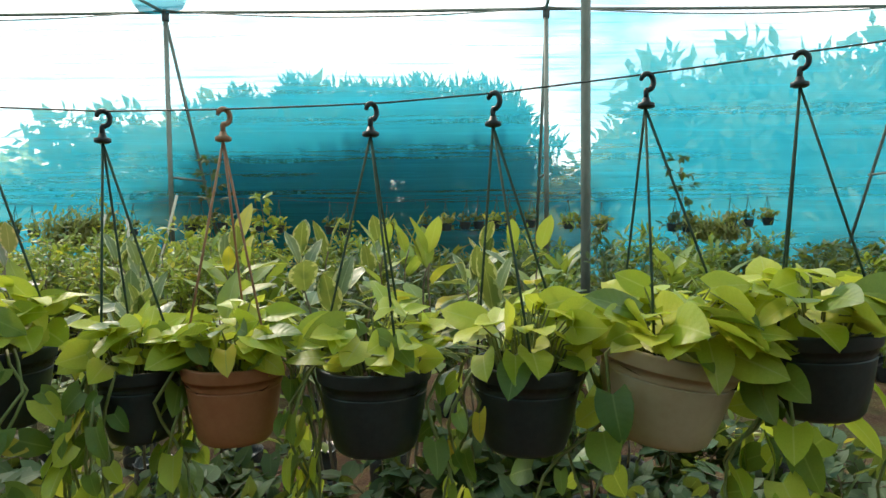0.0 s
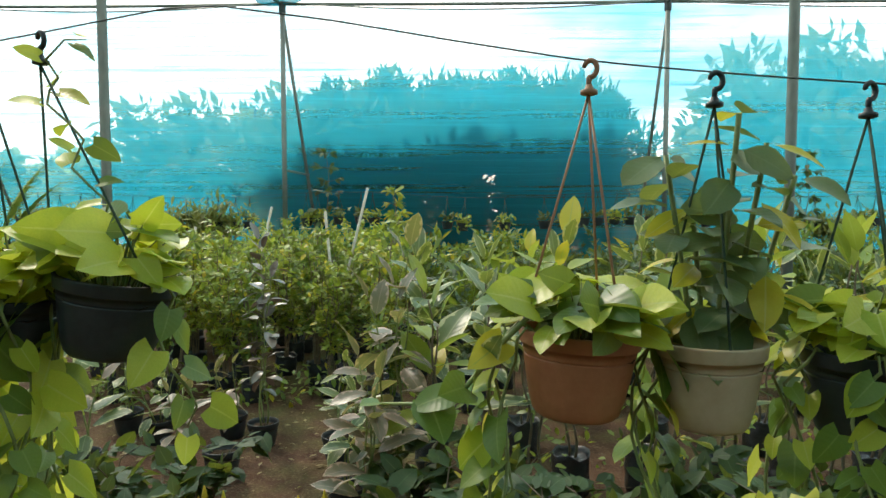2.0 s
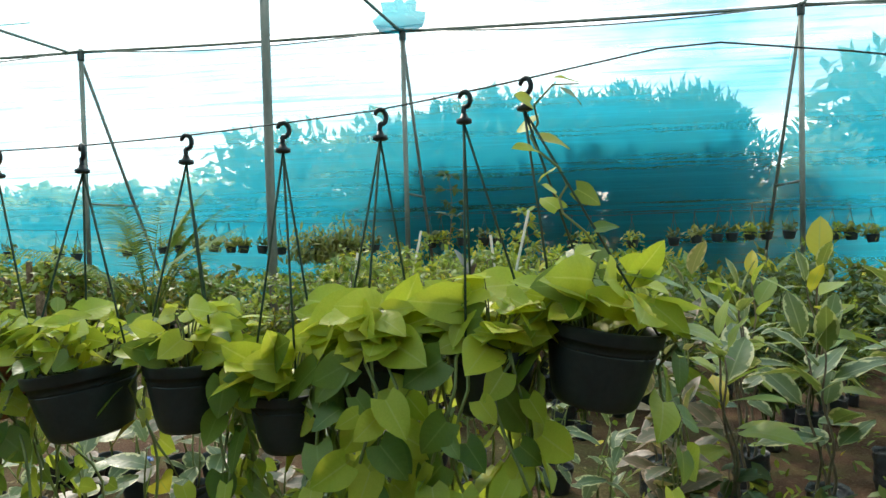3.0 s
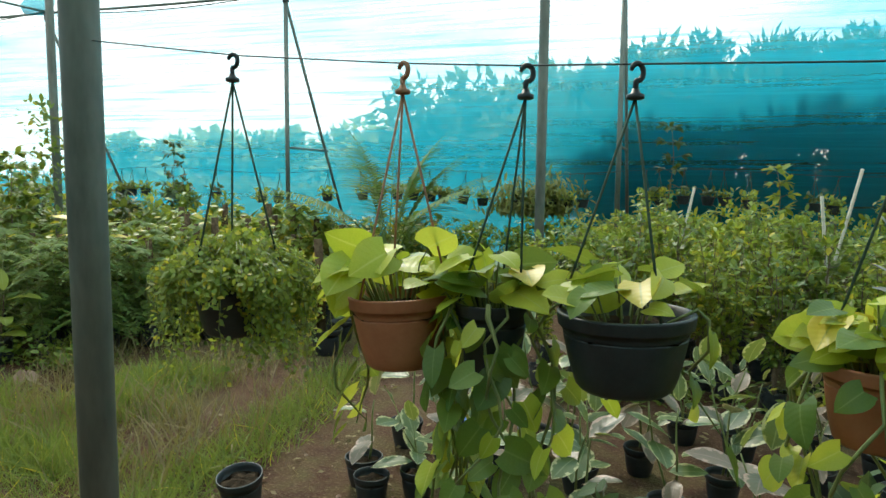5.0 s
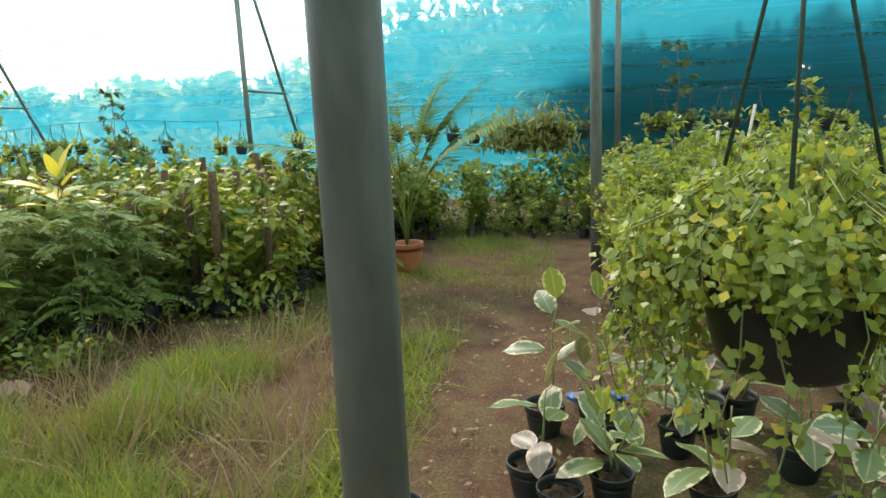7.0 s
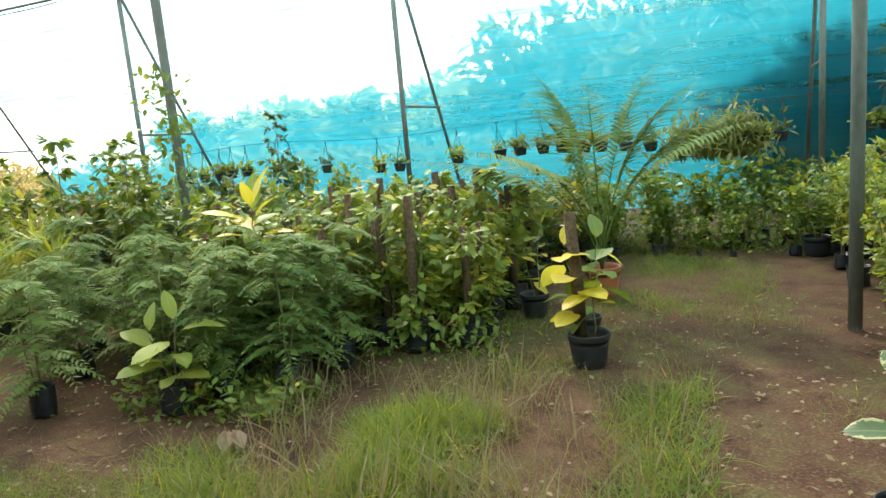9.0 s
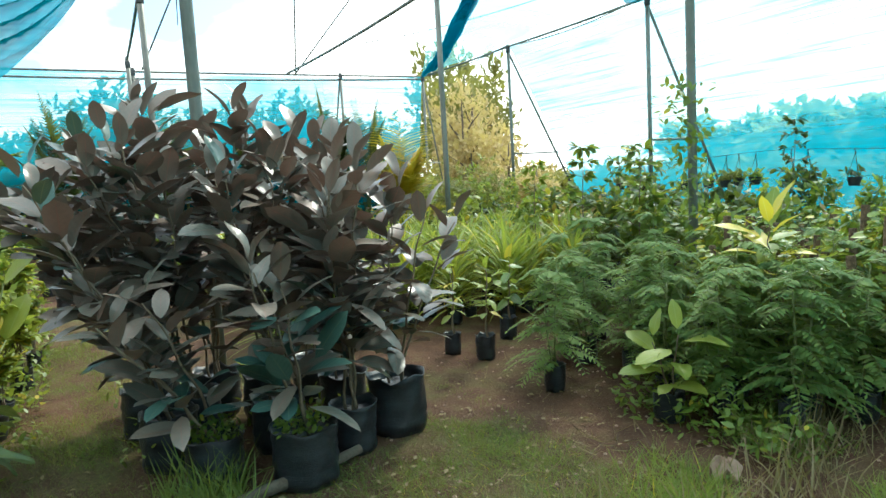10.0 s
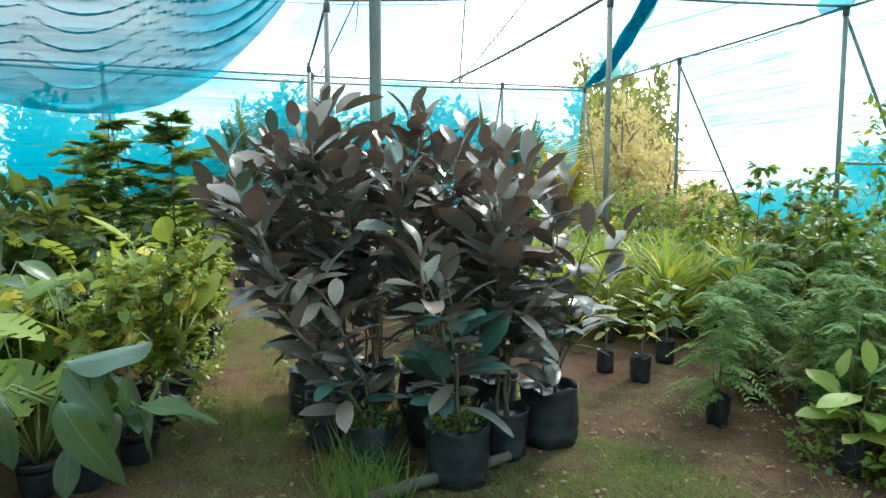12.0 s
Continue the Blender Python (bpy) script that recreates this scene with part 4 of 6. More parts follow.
# beds behind the hanging row
plant_bed([shrub(210, 1.10, 0.32, "oval", 0.095, L_SHRUB, 6, 380, "green leafy nursery shrub in a black bag", far=True), shrub(211, 1.10, 0.32, "lance", 0.12, L_SHRUB, 6, 420, "narrow-leaved light green nursery plant in a bag", far=True), shrub(212, 0.95, 0.32, "round", 0.09, L_DARK, 6, 340, "dark green leafy nursery plant in a bag", far=True),
           rosette(213, 1.1, L_SHRUB, 34, "lance", 0.42, "arching long-leaved green plant in a bag"), shrub(216, 1.0, 0.30, "oval", 0.06, L_DARK, 7, 520, "fine-leaved dark green nursery shrub in a bag", far=True), shrub(217, 1.05, 0.26, "lance", 0.11, L_DARK, 6, 380, "narrow-leaved dark green nursery plant in a bag", far=True)],
          grid(-2.1, 6.5, 5.0, 10.8, 0.56, 0.56, 3), "nursery beds before the net", 4, (0.55, 1.2))
plant_bed([shrub(214, 1.05, 0.30, "oval", 0.09, L_SHRUB, 5, 220, "low green nursery shrub in a black bag", far=True), shrub(215, 0.95, 0.30, "round", 0.07, L_POTHOS, 5, 240, "low leafy nursery plant in a black bag", far=True)],
          grid(-4.9, -2.6, 9.4, 10.9, 0.42, 0.42, 5), "nursery beds before the net", 6)
# climbers on coir poles
plant_bed([moss_pole_plant(220 + k, 1.08, "climber on a brown coir pole in a black pot") for k in range(3)],
          grid(-10.6, -7.75, 5.95, 8.2, 0.33, 0.40, 7, 0.25), "climbers on coir poles", 8)
# feathery plants in front
plant_bed([feathery(230 + k, 1.05, "dark feathery fern-leaved plant in a black bag") for k in range(3)],
          [(-10.46, 4.30), (-10.86, 4.98), (-9.75, 4.75), (-9.25, 4.75), (-8.95, 5.15), (-9.55, 5.25), (-10.2, 5.45), (-9.9, 5.9), (-9.1, 5.75), (-10.9, 5.7), (-10.6, 6.2), (-11.4, 5.6), (-11.3, 6.3), (-9.45, 6.25), (-9.35, 4.95), (-8.85, 4.85), (-10.05, 5.1), (-8.75, 5.45), (-9.3, 5.5), (-10.35, 5.0), (-10.55, 5.6), (-11.25, 5.1), (-9.75, 5.5), (-8.9, 6.0)], "feathery plants in bags", 9, (0.9, 1.15))
# mixed beds farther down the house
mixed = [shrub(240, 1.05, 0.30, "oval", 0.12, L_SHRUB, 5, 240, "green broad-leaved nursery shrub in a black bag", far=True), shrub(241, 1.1, 0.30, "oval", 0.14, L_DARK, 5, 200, "dark green broad-leaved nursery shrub in a bag", far=True), shrub(242, 0.95, 0.28, "round", 0.10, L_LIME, 5, 220, "yellow-green leafy nursery shrub in a bag", far=True), shrub(243, 0.95, 0.28, "oval", 0.13, L_CROTON, 5, 170, "croton with red and yellow leaves in a bag", "croton", far=True)]
plant_bed(mixed, grid(-17.5, -11.2, 6.9, 11.0, 0.52, 0.52, 10), "mixed beds by the far net", 11, (0.9, 1.35))
plant_bed([rosette(250 + k, 1.05, L_LIME, 90, "blade", 0.55, "clump of fine arching lime-green leaves in a bag") for k in range(2)] + [shrub(252, 1.05, 0.28, "lance", 0.10, L_LIME, 6, 420, "narrow-leaved green nursery shrub in a bag", far=True)],
          grid(-18.0, -12.6, 2.9, 6.8, 0.50, 0.48, 12, 0.3, lambda x, y: x > -13.0 and y < 4.6), "lime green clumps", 13)
plant_bed([shrub(260, 1.0, 0.3, "oval", 0.10, L_OLIVE, 5, 220, "yellowish leafy shrub in a black bag", far=True), shrub(261, 1.1, 0.3, "oval", 0.12, L_LIME, 5, 200, "sunlit lime shrub in a black bag", far=True)],
          grid(-25.0, -18.4, -4.5, 10.8, 1.2, 1.05, 14), "sunlit shrubs near the doorway", 15)
plant_bed([shrub(270, 1.0, 0.28, "oval", 0.10, L_SHRUB, 5, 230, "green nursery shrub in a black bag", far=True), shrub(271, 0.95, 0.28, "oval", 0.12, L_CROTON, 5, 170, "croton with red and yellow leaves in a bag", "croton", far=True), rosette(272, 1.0, L_DARK, 24, "lance", 0.5, "dark arching long-leaved plant in a bag")],
          grid(-10.9, -7.4, 8.6, 11.1, 0.46, 0.46, 16), "beds before the net", 17)
# low green growth at the end of the grass lane
plant_bed([shrub(280, 0.85, 0.32, "round", 0.075, L_POTHOS, 6, 320, "dark green creeper heaped in a bag", bag=(0.07, 0.12), far=True)],
          grid(-7.6, -5.0, 9.5, 10.9, 0.46, 0.40, 18, 0.45), "low creepers by the net", 19, (0.5, 1.25))
# beds on the far side of the turf lane
plant_bed([shrub(290, 1.2, 0.34, "oval", 0.10, L_LIME, 6, 320, "yellow-green leafy shrub in a black bag", far=True), shrub(291, 1.35, 0.38, "round", 0.15, L_DARK, 6, 240, "dark broad-leaved shrub in a black bag", far=True), shrub(292, 0.9, 0.34, "heart", 0.13, L_POTHOS, 6, 230, "leafy trailing plant in a black bag", far=True), shrub(293, 1.1, 0.36, "oval", 0.10, L_SHRUB, 6, 320, "green oval-leaved shrub in a black bag", far=True), rosette(294, 1.2, L_SHRUB, 26, "lance", 0.5, "arching green plant in a black bag")],
          grid(-17.8, -11.2, -3.6, 0.30, 0.55, 0.52, 20), "mixed beds along the turf lane", 21)
# filler plants in dark leaf, standing in for shade below the hanging pots
plant_bed([shrub(295, 0.62, 0.28, "heart", 0.085, L_DARK, 6, 170, "low dark leafy plant added to deepen the shade under the row"), shrub(296, 0.52, 0.28, "heart", 0.085, L_DARK, 6, 150, "low dark pothos in a bag added to deepen the shade there")],
          [p for p in grid(-4.3, 2.6, 1.95, 2.75, 0.40, 0.33, 24) if not -2.8 < p[0] < -2.1 and not -4.1 < p[0] < -3.75], "low plants under the hanging row", 25)


# ---- trees and hedges outside the nets ----
def tree(seed, h, w, mat, nleaf, size, kind, label, trunk=0.12, spiky=0.0):
    """Tapered trunk, limbs, and a ragged crown of small leaves."""
    r = random.Random(seed)
    t = thing("tree", pose(0, 0, -80), label, "tree", "trees outside the net")
    g = Geo()
    tube(g, [(0, 0, -0.2), (0.04, 0.02, h * 0.25), (-0.03, 0.05, h * 0.55), (0.02, 0, h * 0.85)], [trunk, trunk * 0.8, trunk * 0.5, trunk * 0.15], 9)
    part("trunk", g.mesh("trunk", M_BARK), t)
    clumps = []
    for k in range(9):
        a = k * 2.4 + r.uniform(-0.3, 0.3)
        z0 = h * r.uniform(0.15, 0.6)
        ln = w * r.uniform(0.6, 1.0)
        e = Vector((ln * math.cos(a), ln * math.sin(a) * 0.6, min(h * 0.9, z0 + ln * r.uniform(0.2, 0.8))))
        g = Geo()
        tube(g, [(0, 0, z0), (e.x * 0.5, e.y * 0.5, (z0 + e.z) / 2 + 0.1), tuple(e)], [trunk * 0.4, trunk * 0.25, trunk * 0.08], 6)
        part("limb", g.mesh("limb", M_BARK), t)
        clumps.append((e, w * r.uniform(0.30, 0.5)))
        clumps.append((e * 0.6 + Vector((0, 0, h * 0.12)), w * r.uniform(0.3, 0.5)))
    for k in range(8):
        clumps.append((Vector((r.uniform(-0.75, 0.75) * w, r.uniform(-0.4, 0.4) * w, h * r.uniform(0.12, 0.88))), w * r.uniform(0.25, 0.45)))
    g = Geo()
    shapes = [leaf_shape(kind, 2, 2, d, 0.15) for d in (0.1, 0.3)]
    for k in range(nleaf):
        c, rad = r.choice(clumps)
        p = c + sph(r) * rad * r.random() ** 0.5
        if p.z > h:
            p.z = h - r.uniform(0, 0.5)
        d = sph(r) + (p - Vector((0, 0, h * 0.4))).normalized() * 0.7 + Vector((0, 0, spiky))
        v, f, uv = r.choice(shapes)
        g.add(v, f, aim(p, d, Vector((0, -0.4, 0.6)) + sph(r), size * r.uniform(0.6, 1.4)), uv)
    tagged(part("crown", g.mesh("crown", mat), t), kind="stuff")
    return t


def set_trees(proto, spots):
    for x, y, s, sz, rot in spots:
        o = copy_thing(proto, pose(x, y, 0, 0, 0, rot))
        o.scale = (s, s, sz)
    bare(proto)


# dense dark trees pressed against the back net
set_trees(tree(301, 4.2, 1.5, L_TREE, 6500, 0.32, "lance", "dense dark tree close behind the teal net", 0.14, 0.5),
          [(-4.9, 14.6, 0.95, 0.98, 0), (-3.8, 15.0, 1.0, 1.08, 50), (-2.6, 14.6, 1.0, 1.13, 20), (-1.2, 14.8, 1.0, 1.11, -15), (0.1, 14.6, 0.95, 1.13, 10), (1.2, 14.9, 0.8, 1.0, 175)])
# paler trees farther off
set_trees(tree(302, 4.6, 2.0, L_OLIVE, 5200, 0.42, "oval", "leafy green tree beyond the net wall", 0.16, 0.2),
          [(-7.6, 19.5, 1.1, 1.16, 0), (-9.6, 20.5, 1.2, 1.12, 30), (-6.0, 21.0, 1.2, 1.32, -40), (-4.0, 20.0, 1.1, 1.15, 120), (5.6, 18.5, 1.0, 0.90, 45), (8.0, 19.5, 1.3, 1.45, 12), (10.8, 19, 1.3, 1.6, -30), (3.6, 20.5, 0.9, 0.66, 80)])
# far trees, paled in colour to look hazy and sunlit through the net
set_trees(tree(306, 4.6, 2.0, L_PALE, 4200, 0.42, "oval", "far green tree beyond the net, haze put in its leaf colour", 0.16, 0.2),
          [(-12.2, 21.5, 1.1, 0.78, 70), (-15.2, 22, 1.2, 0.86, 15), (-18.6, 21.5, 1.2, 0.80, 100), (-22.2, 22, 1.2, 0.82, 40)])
# south row near y -14 is unseen, added to block light from behind
set_trees(tree(303, 4.8, 2.0, L_TREE, 5000, 0.34, "oval", "leafy dark tree outside the net, the south row added unseen", 0.16, 0.2),
          [(-29.6, 3.6, 1.1, 0.98, 200), (-29.9, 10.4, 0.95, 0.86, 33), (-30.2, 7.0, 1.1, 1.0, 77), (-29.8, 0.2, 1.0, 0.82, 140), (-35, 9.0, 1.2, 1.15, 0), (-33, 6.0, 1.0, 0.95, 60), (-34, 2.0, 1.1, 1.20, 20), (-33, -1.5, 1.0, 0.85, 100), (-35, -6, 1.2, 1.1, 0), (-33, -11, 1.2, 1.1, 20), (-24, -14, 1.6, 1.6, 0), (-18, -13.5, 1.6, 1.7, 70), (-13, -13.5, 1.6, 1.8, 50), (-8.5, -13.5, 1.6, 1.9, 10), (-4, -13.5, 1.6, 1.8, 0), (0.5, -13.5, 1.6, 1.9, 90), (5, -13.5, 1.6, 1.8, 30), (10, -13.5, 1.6, 1.8, 60), (15, -4, 1.2, 1.1, 0), (15, 5, 1.2, 1.1, 60)])
set_trees(tree(304, 6.0, 2.4, L_TAN, 2600, 0.32, "oval", "dry tan-leaved tree outside the doorway", 0.18, 0.0),
          [(-27.8, 17.2, 0.55, 0.36, 130), (-31.2, 15.9, 0.7, 0.95, 0), (-32.6, 17.3, 0.8, 1.05, 90), (-34.5, 18.6, 0.8, 0.95, 40), (-29.8, 15.4, 0.6, 0.55, 20), (-30.0, 17.4, 0.65, 0.58, 75)])
set_trees(tree(305, 6.5, 2.6, L_OLIVE, 2600, 0.34, "oval", "tall olive-green tree outside the doorway", 0.18, 0.2),
          [(-36.0, 17.6, 0.9, 1.35, 0), (-38.0, 20.2, 1.0, 1.35, 80), (-41.5, 21.3, 1.1, 1.45, 10)])


def hedge(x0, y0, x1, y1, h, n, seed, mat=None):
    g = Geo()
    r = random.Random(seed)
    shapes = [leaf_shape("oval", 2, 2, d, 0.15) for d in (0.1, 0.3)]
    for k in range(n):
        u = r.random()
        x, y = x0 + (x1 - x0) * u, y0 + (y1 - y0) * u
        hh = h * (0.72 + 0.35 * noise.noise((u * 14, seed, 0)))
        p = (x + r.uniform(-0.7, 0.7), y + r.uniform(-0.7, 0.7), hh * r.random() ** 0.7)
        v, f, uv = r.choice(shapes)
        g.add(v, f, aim(p, sph(r) + Vector((0, 0, 0.4)), sph(r) + Vector((0, 0, 0.5)), r.uniform(0.2, 0.42)), uv)
    tagged(new("hedge", g.mesh("hedge", mat or L_OLIVE)), "uncut green hedge growing outside the net", "hedge", kind="stuff")


hedge(14, 17.0, -20.5, 17.5, 2.1, 6500, 1)
hedge(-31, -12, -30, 13.0, 2.0, 3500, 2)
hedge(-30, -11, 14, -11, 2.0, 3000, 3)
hedge(13, -10, 13, 15, 2.0, 2200, 4)
hedge(-20.5, 17.5, -40, 25, 2.0, 5000, 5)


# ---- plants with single leaves ----
def leaf_plant(x, y, pot, stems, label, cat, name, meshes, size, seed, group="", from_q=0.25, gap=0.045, upness=0.5, h0=0.1, green_low=None, spread=0.75, stem_r=0.007, wide=1.0, extra=0, extra_mat=None):
    """A stemmy plant: pot or bag, each stem with leaves set round it, one object a leaf."""
    r = random.Random(seed)
    t = thing(name, pose(x, y, wavy(x, y) - 0.014), label, cat, group)
    kind, R, H = pot
    if kind == "bag":
        bagged(t, R, H, seed)
    else:
        pm, sm = get_pot(kind, R, H)
        part("soil", sm, part("pot", pm, t))
    for k, (lx, ly, h) in enumerate(stems):
        n = max(4, int((h - H * 0.8) / gap))
        pts = []
        for i in range(n + 1):
            q = i / n
            pts.append(Vector((lx * q ** 1.3 + 0.012 * math.sin(i * 0.9 + k) + 0.25 * R * math.cos(k * 2.1), ly * q ** 1.3 + 0.012 * math.cos(i * 1.1 + k) + 0.25 * R * math.sin(k * 2.1), H * 0.8 + (h - H * 0.8) * q)))
        g = Geo()
        tube(g, pts, [stem_r * (1.15 - 0.6 * i / n) for i in range(n + 1)], 7)
        sob = part("stem", g.mesh("stem", M_WOODSTEM if stem_r > 0.006 else M_STEM), t)
        for i in range(int(n * from_q), n + 1):
            q = i / n
            a = i * 2.4 + k * 1.3 + r.uniform(-0.4, 0.4)
            out = Vector((math.cos(a), math.sin(a), 0))
            lift = upness * (0.3 + 1.1 * max(0.0, q - 0.4)) + r.uniform(-0.55, 0.4)
            way = out * (spread if q < 0.93 else spread * 0.45) + Vector((0, 0, lift if q < 0.93 else 1.1))
            base = pts[i] + way.normalized() * size * 0.14
            ms = meshes
            if green_low and q < 0.42 and r.random() < 0.45:
                ms = green_low
            scatter_leaf(sob, ms, base, way, Vector((0, 0, 1)) - out * 0.35 + sph(r) * 0.35, size * r.uniform(0.68, 1.12) * (0.85 + 0.15 * (q < 0.9)), r, wide)
        if extra:
            gx = Geo()
            more = []
            for _ in range(extra):
                q = r.uniform(from_q, 0.97)
                a = r.uniform(0, 6.283)
                out = Vector((math.cos(a), math.sin(a), r.uniform(-0.2, 0.7)))
                more.append((pts[min(n, int(q * n))] + out * size * r.uniform(0.12, 0.45), out + Vector((0, 0, r.uniform(-0.3, 1.1)))))
            fill_leaves(gx, more, "rubber", size * 0.9, r, 5, 2)
            tagged(part("foliage", gx.mesh("foliage", extra_mat), t), kind="stuff")
    return t


# rubber plants in one dense group
RUBL = "burgundy-leaved rubber plant in a black nursery bag"
RUB = [(-10.04, 2.17, 0.185, 0.33, 1.35), (-10.32, 1.71, 0.16, 0.30, 1.15), (-10.42, 2.93, 0.19, 0.38, 1.45), (-10.78, 1.52, 0.17, 0.34, 1.75), (-10.30, 2.56, 0.15, 0.30, 1.75), (-10.66, 2.18, 0.17, 0.34, 2.10),
       (-10.90, 2.72, 0.17, 0.34, 2.00), (-11.10, 1.72, 0.17, 0.34, 2.05), (-11.25, 2.25, 0.17, 0.34, 2.40), (-11.55, 2.70, 0.17, 0.34, 2.10), (-11.60, 1.95, 0.17, 0.34, 2.25), (-11.45, 1.45, 0.17, 0.34, 1.95), (-11.95, 1.55, 0.17, 0.34, 2.0)]
rr = random.Random(9)
for i, (x, y, R, H, h) in enumerate(RUB):
    lean_y = (y - 2.2) * (0.62 if y < 2.2 else 0.32)
    sts = [(rr.uniform(-0.12, 0.22), lean_y + rr.uniform(-0.26, 0.26), h * rr.uniform(0.82, 1.05)) for _ in range(3 if i < 4 else 4)]
    leaf_plant(x, y, ("bag", R, H), sts, RUBL if i else "rubber plant with bluish-green leaves in a black bag", "rubber plant", "rubber_plant", OVALS_RUB + OVALS_RUBG[:1] if i % 2 else OVALS_RUB, 0.30, 400 + i, "rubber plants in a group", 0.26 if i < 5 else 0.34, 0.067, 1.0, green_low=OVALS_RUBG if i < 5 else None, spread=0.85, stem_r=0.009, wide=0.95, extra=5 if i < 4 else 26, extra_mat=L_RUBGREEN if i == 0 else L_RUBBER)

# small weeds growing in the front bags
for i, (x, y, z, s) in enumerate(((-10.02, 2.15, 0.30, 0.10), (-10.30, 1.72, 0.27, 0.09))):
    g = Geo()
    r = random.Random(60 + i)
    fill_leaves(g, [(Vector((x, y, z)) + Vector((r.uniform(-1, 1) * 0.14, r.uniform(-1, 1) * 0.14, r.uniform(0, 0.12))), sph(r) + Vector((0, 0, 0.5))) for _ in range(170)], "round", 0.042, r)
    tagged(new("weed_tuft", g.mesh("weed_tuft", L_SHRUB)), "small green weeds sprouting in a nursery bag", "weeds", kind="stuff")

# variegated young rubber plants by the soil path
VARL = "variegated cream-edged rubber plant in a small black pot"
VP = [(-5.56, 3.93, 0.66, 1), (-5.32, 4.05, 0.80, 1), (-5.27, 3.80, 0.42, 2), (-4.80, 4.05, 0.80, 1), (-4.96, 3.79, 0.62, 2), (-4.62, 4.12, 0.80, 2), (-4.50, 3.62, 0.62, 2), (-4.20, 3.95, 0.85, 2), (-4.92, 3.25, 0.55, 2), (-4.48, 3.12, 0.60, 2), (-4.08, 3.32, 0.65, 2), (-5.28, 3.32, 0.45, 2), (-5.60, 3.38, 0.50, 1), (-3.8, 3.7, 0.7, 2), (-3.75, 3.1, 0.6, 2)]
for i, (x, y, h, ns) in enumerate(VP):
    sts = [(rr.uniform(-0.1, 0.1), rr.uniform(-0.1, 0.1), h * rr.uniform(0.8, 1.0)) for _ in range(ns)]
    leaf_plant(x, y, ("black", 0.088 if i % 3 else 0.1, 0.16), sts, VARL, "potted plant", "variegated_plant", OVALS_VAR[:4] + OVALS_DUSK[:2], 0.22, 430 + i, "variegated plants in small pots", 0.35, 0.07, 0.6, stem_r=0.006, wide=1.25)
# tall variegated plants behind the hanging row
TALL = [(-1.75, 2.75), (-1.35, 2.95), (-0.95, 2.7), (-0.55, 3.0), (-0.15, 2.75), (0.25, 3.05), (0.65, 2.8), (-1.55, 3.45), (-1.1, 3.55), (-0.7, 3.6), (-0.3, 3.5), (0.1, 3.65), (0.5, 3.55), (-1.85, 3.95), (-1.3, 4.1), (-0.5, 4.15), (0.2, 4.2), (0.95, 3.3), (1.35, 3.0), (1.8, 3.5)]
for i, (x, y) in enumerate(TALL):
    h = (rr.uniform(1.28, 1.46) if y > 3.4 else rr.uniform(1.12, 1.32)) if x < 0.6 else rr.uniform(0.6, 0.8)
    sts = [(rr.uniform(-0.14, 0.14), rr.uniform(-0.12, 0.12), h * rr.uniform(0.82, 1.0)) for _ in range(2)]
    leaf_plant(x, y, ("bag", 0.10, 0.22), sts, "tall variegated rubber plant with cream-edged leaves in a bag", "potted plant", "variegated_plant", OVALS_VAR if i % 2 else OVALS_VAR[:1] + OVALS_LIME, 0.25, 460 + i, "tall variegated plants in bags", 0.56, 0.054, 0.6, stem_r=0.007)
# dusky ones beside the gap
for i, (x, y, h) in enumerate(((-2.42, 4.0, 0.62), (-2.08, 2.62, 0.95), (-2.25, 3.3, 0.75), (-1.95, 2.88, 1.36), (-2.95, 4.25, 1.35), (-3.35, 3.9, 0.50), (-3.65, 4.3, 0.55), (-3.2, 4.4, 0.5), (-3.95, 4.5, 0.6))):
    sts = [(rr.uniform(-0.1, 0.1), rr.uniform(-0.1, 0.1), h * rr.uniform(0.8, 1.0)) for _ in range(3)]
    leaf_plant(x, y, ("black", 0.10, 0.16), sts, "dusky pink-edged grey-green plant in a black pot", "potted plant", "dusky_plant", OVALS_RUB if y > 4.2 and h > 1.2 else OVALS_DUSK if i in (1, 3) or i % 2 else OVALS_VAR, 0.20 if i in (1, 3) else 0.155, 490 + i, "dusky plants on the soil", 0.3, 0.06, 0.35, stem_r=0.005)

# yellow-leaved plant on a pole in a black pot on the path
t = leaf_plant(-6.95, 5.62, ("black", 0.145, 0.24), [(0.05, 0.02, 0.85), (-0.12, 0.0, 0.8)], "climber with big yellow and green leaves in a black pot", "potted plant", "potted_climber", OVALS_YEL + ROUND_GREEN[:2], 0.24, 520, "", 0.3, 0.045, 0.0, spread=0.9, stem_r=0.005, wide=1.35)
g = Geo()
tube(g, [(-0.05, 0, 0.18), (-0.06, 0.01, 0.6), (-0.09, 0.02, 1.05)], [0.045, 0.042, 0.038], 12)
part("coir_pole", g.mesh("coir_pole", M_MOSSPOLE), t, "brown coir pole")
leaf_plant(-7.60, 6.85, ("black", 0.13, 0.22), [(0.05, 0.0, 0.8), (-0.1, 0.05, 0.7)], "green and yellow leafy plant in a black pot", "potted plant", "potted_climber", OVALS_LIME + OVALS_YEL[:1], 0.17, 521, "", 0.35, 0.07, 0.2, stem_r=0.005)
leaf_plant(-7.05, 6.15, ("black", 0.12, 0.20), [(0.04, 0.0, 0.6)], "small green climber in a black pot", "potted plant", "potted_climber", ROUND_GREEN, 0.13, 522, "", 0.35, 0.06, 0.2, stem_r=0.005)
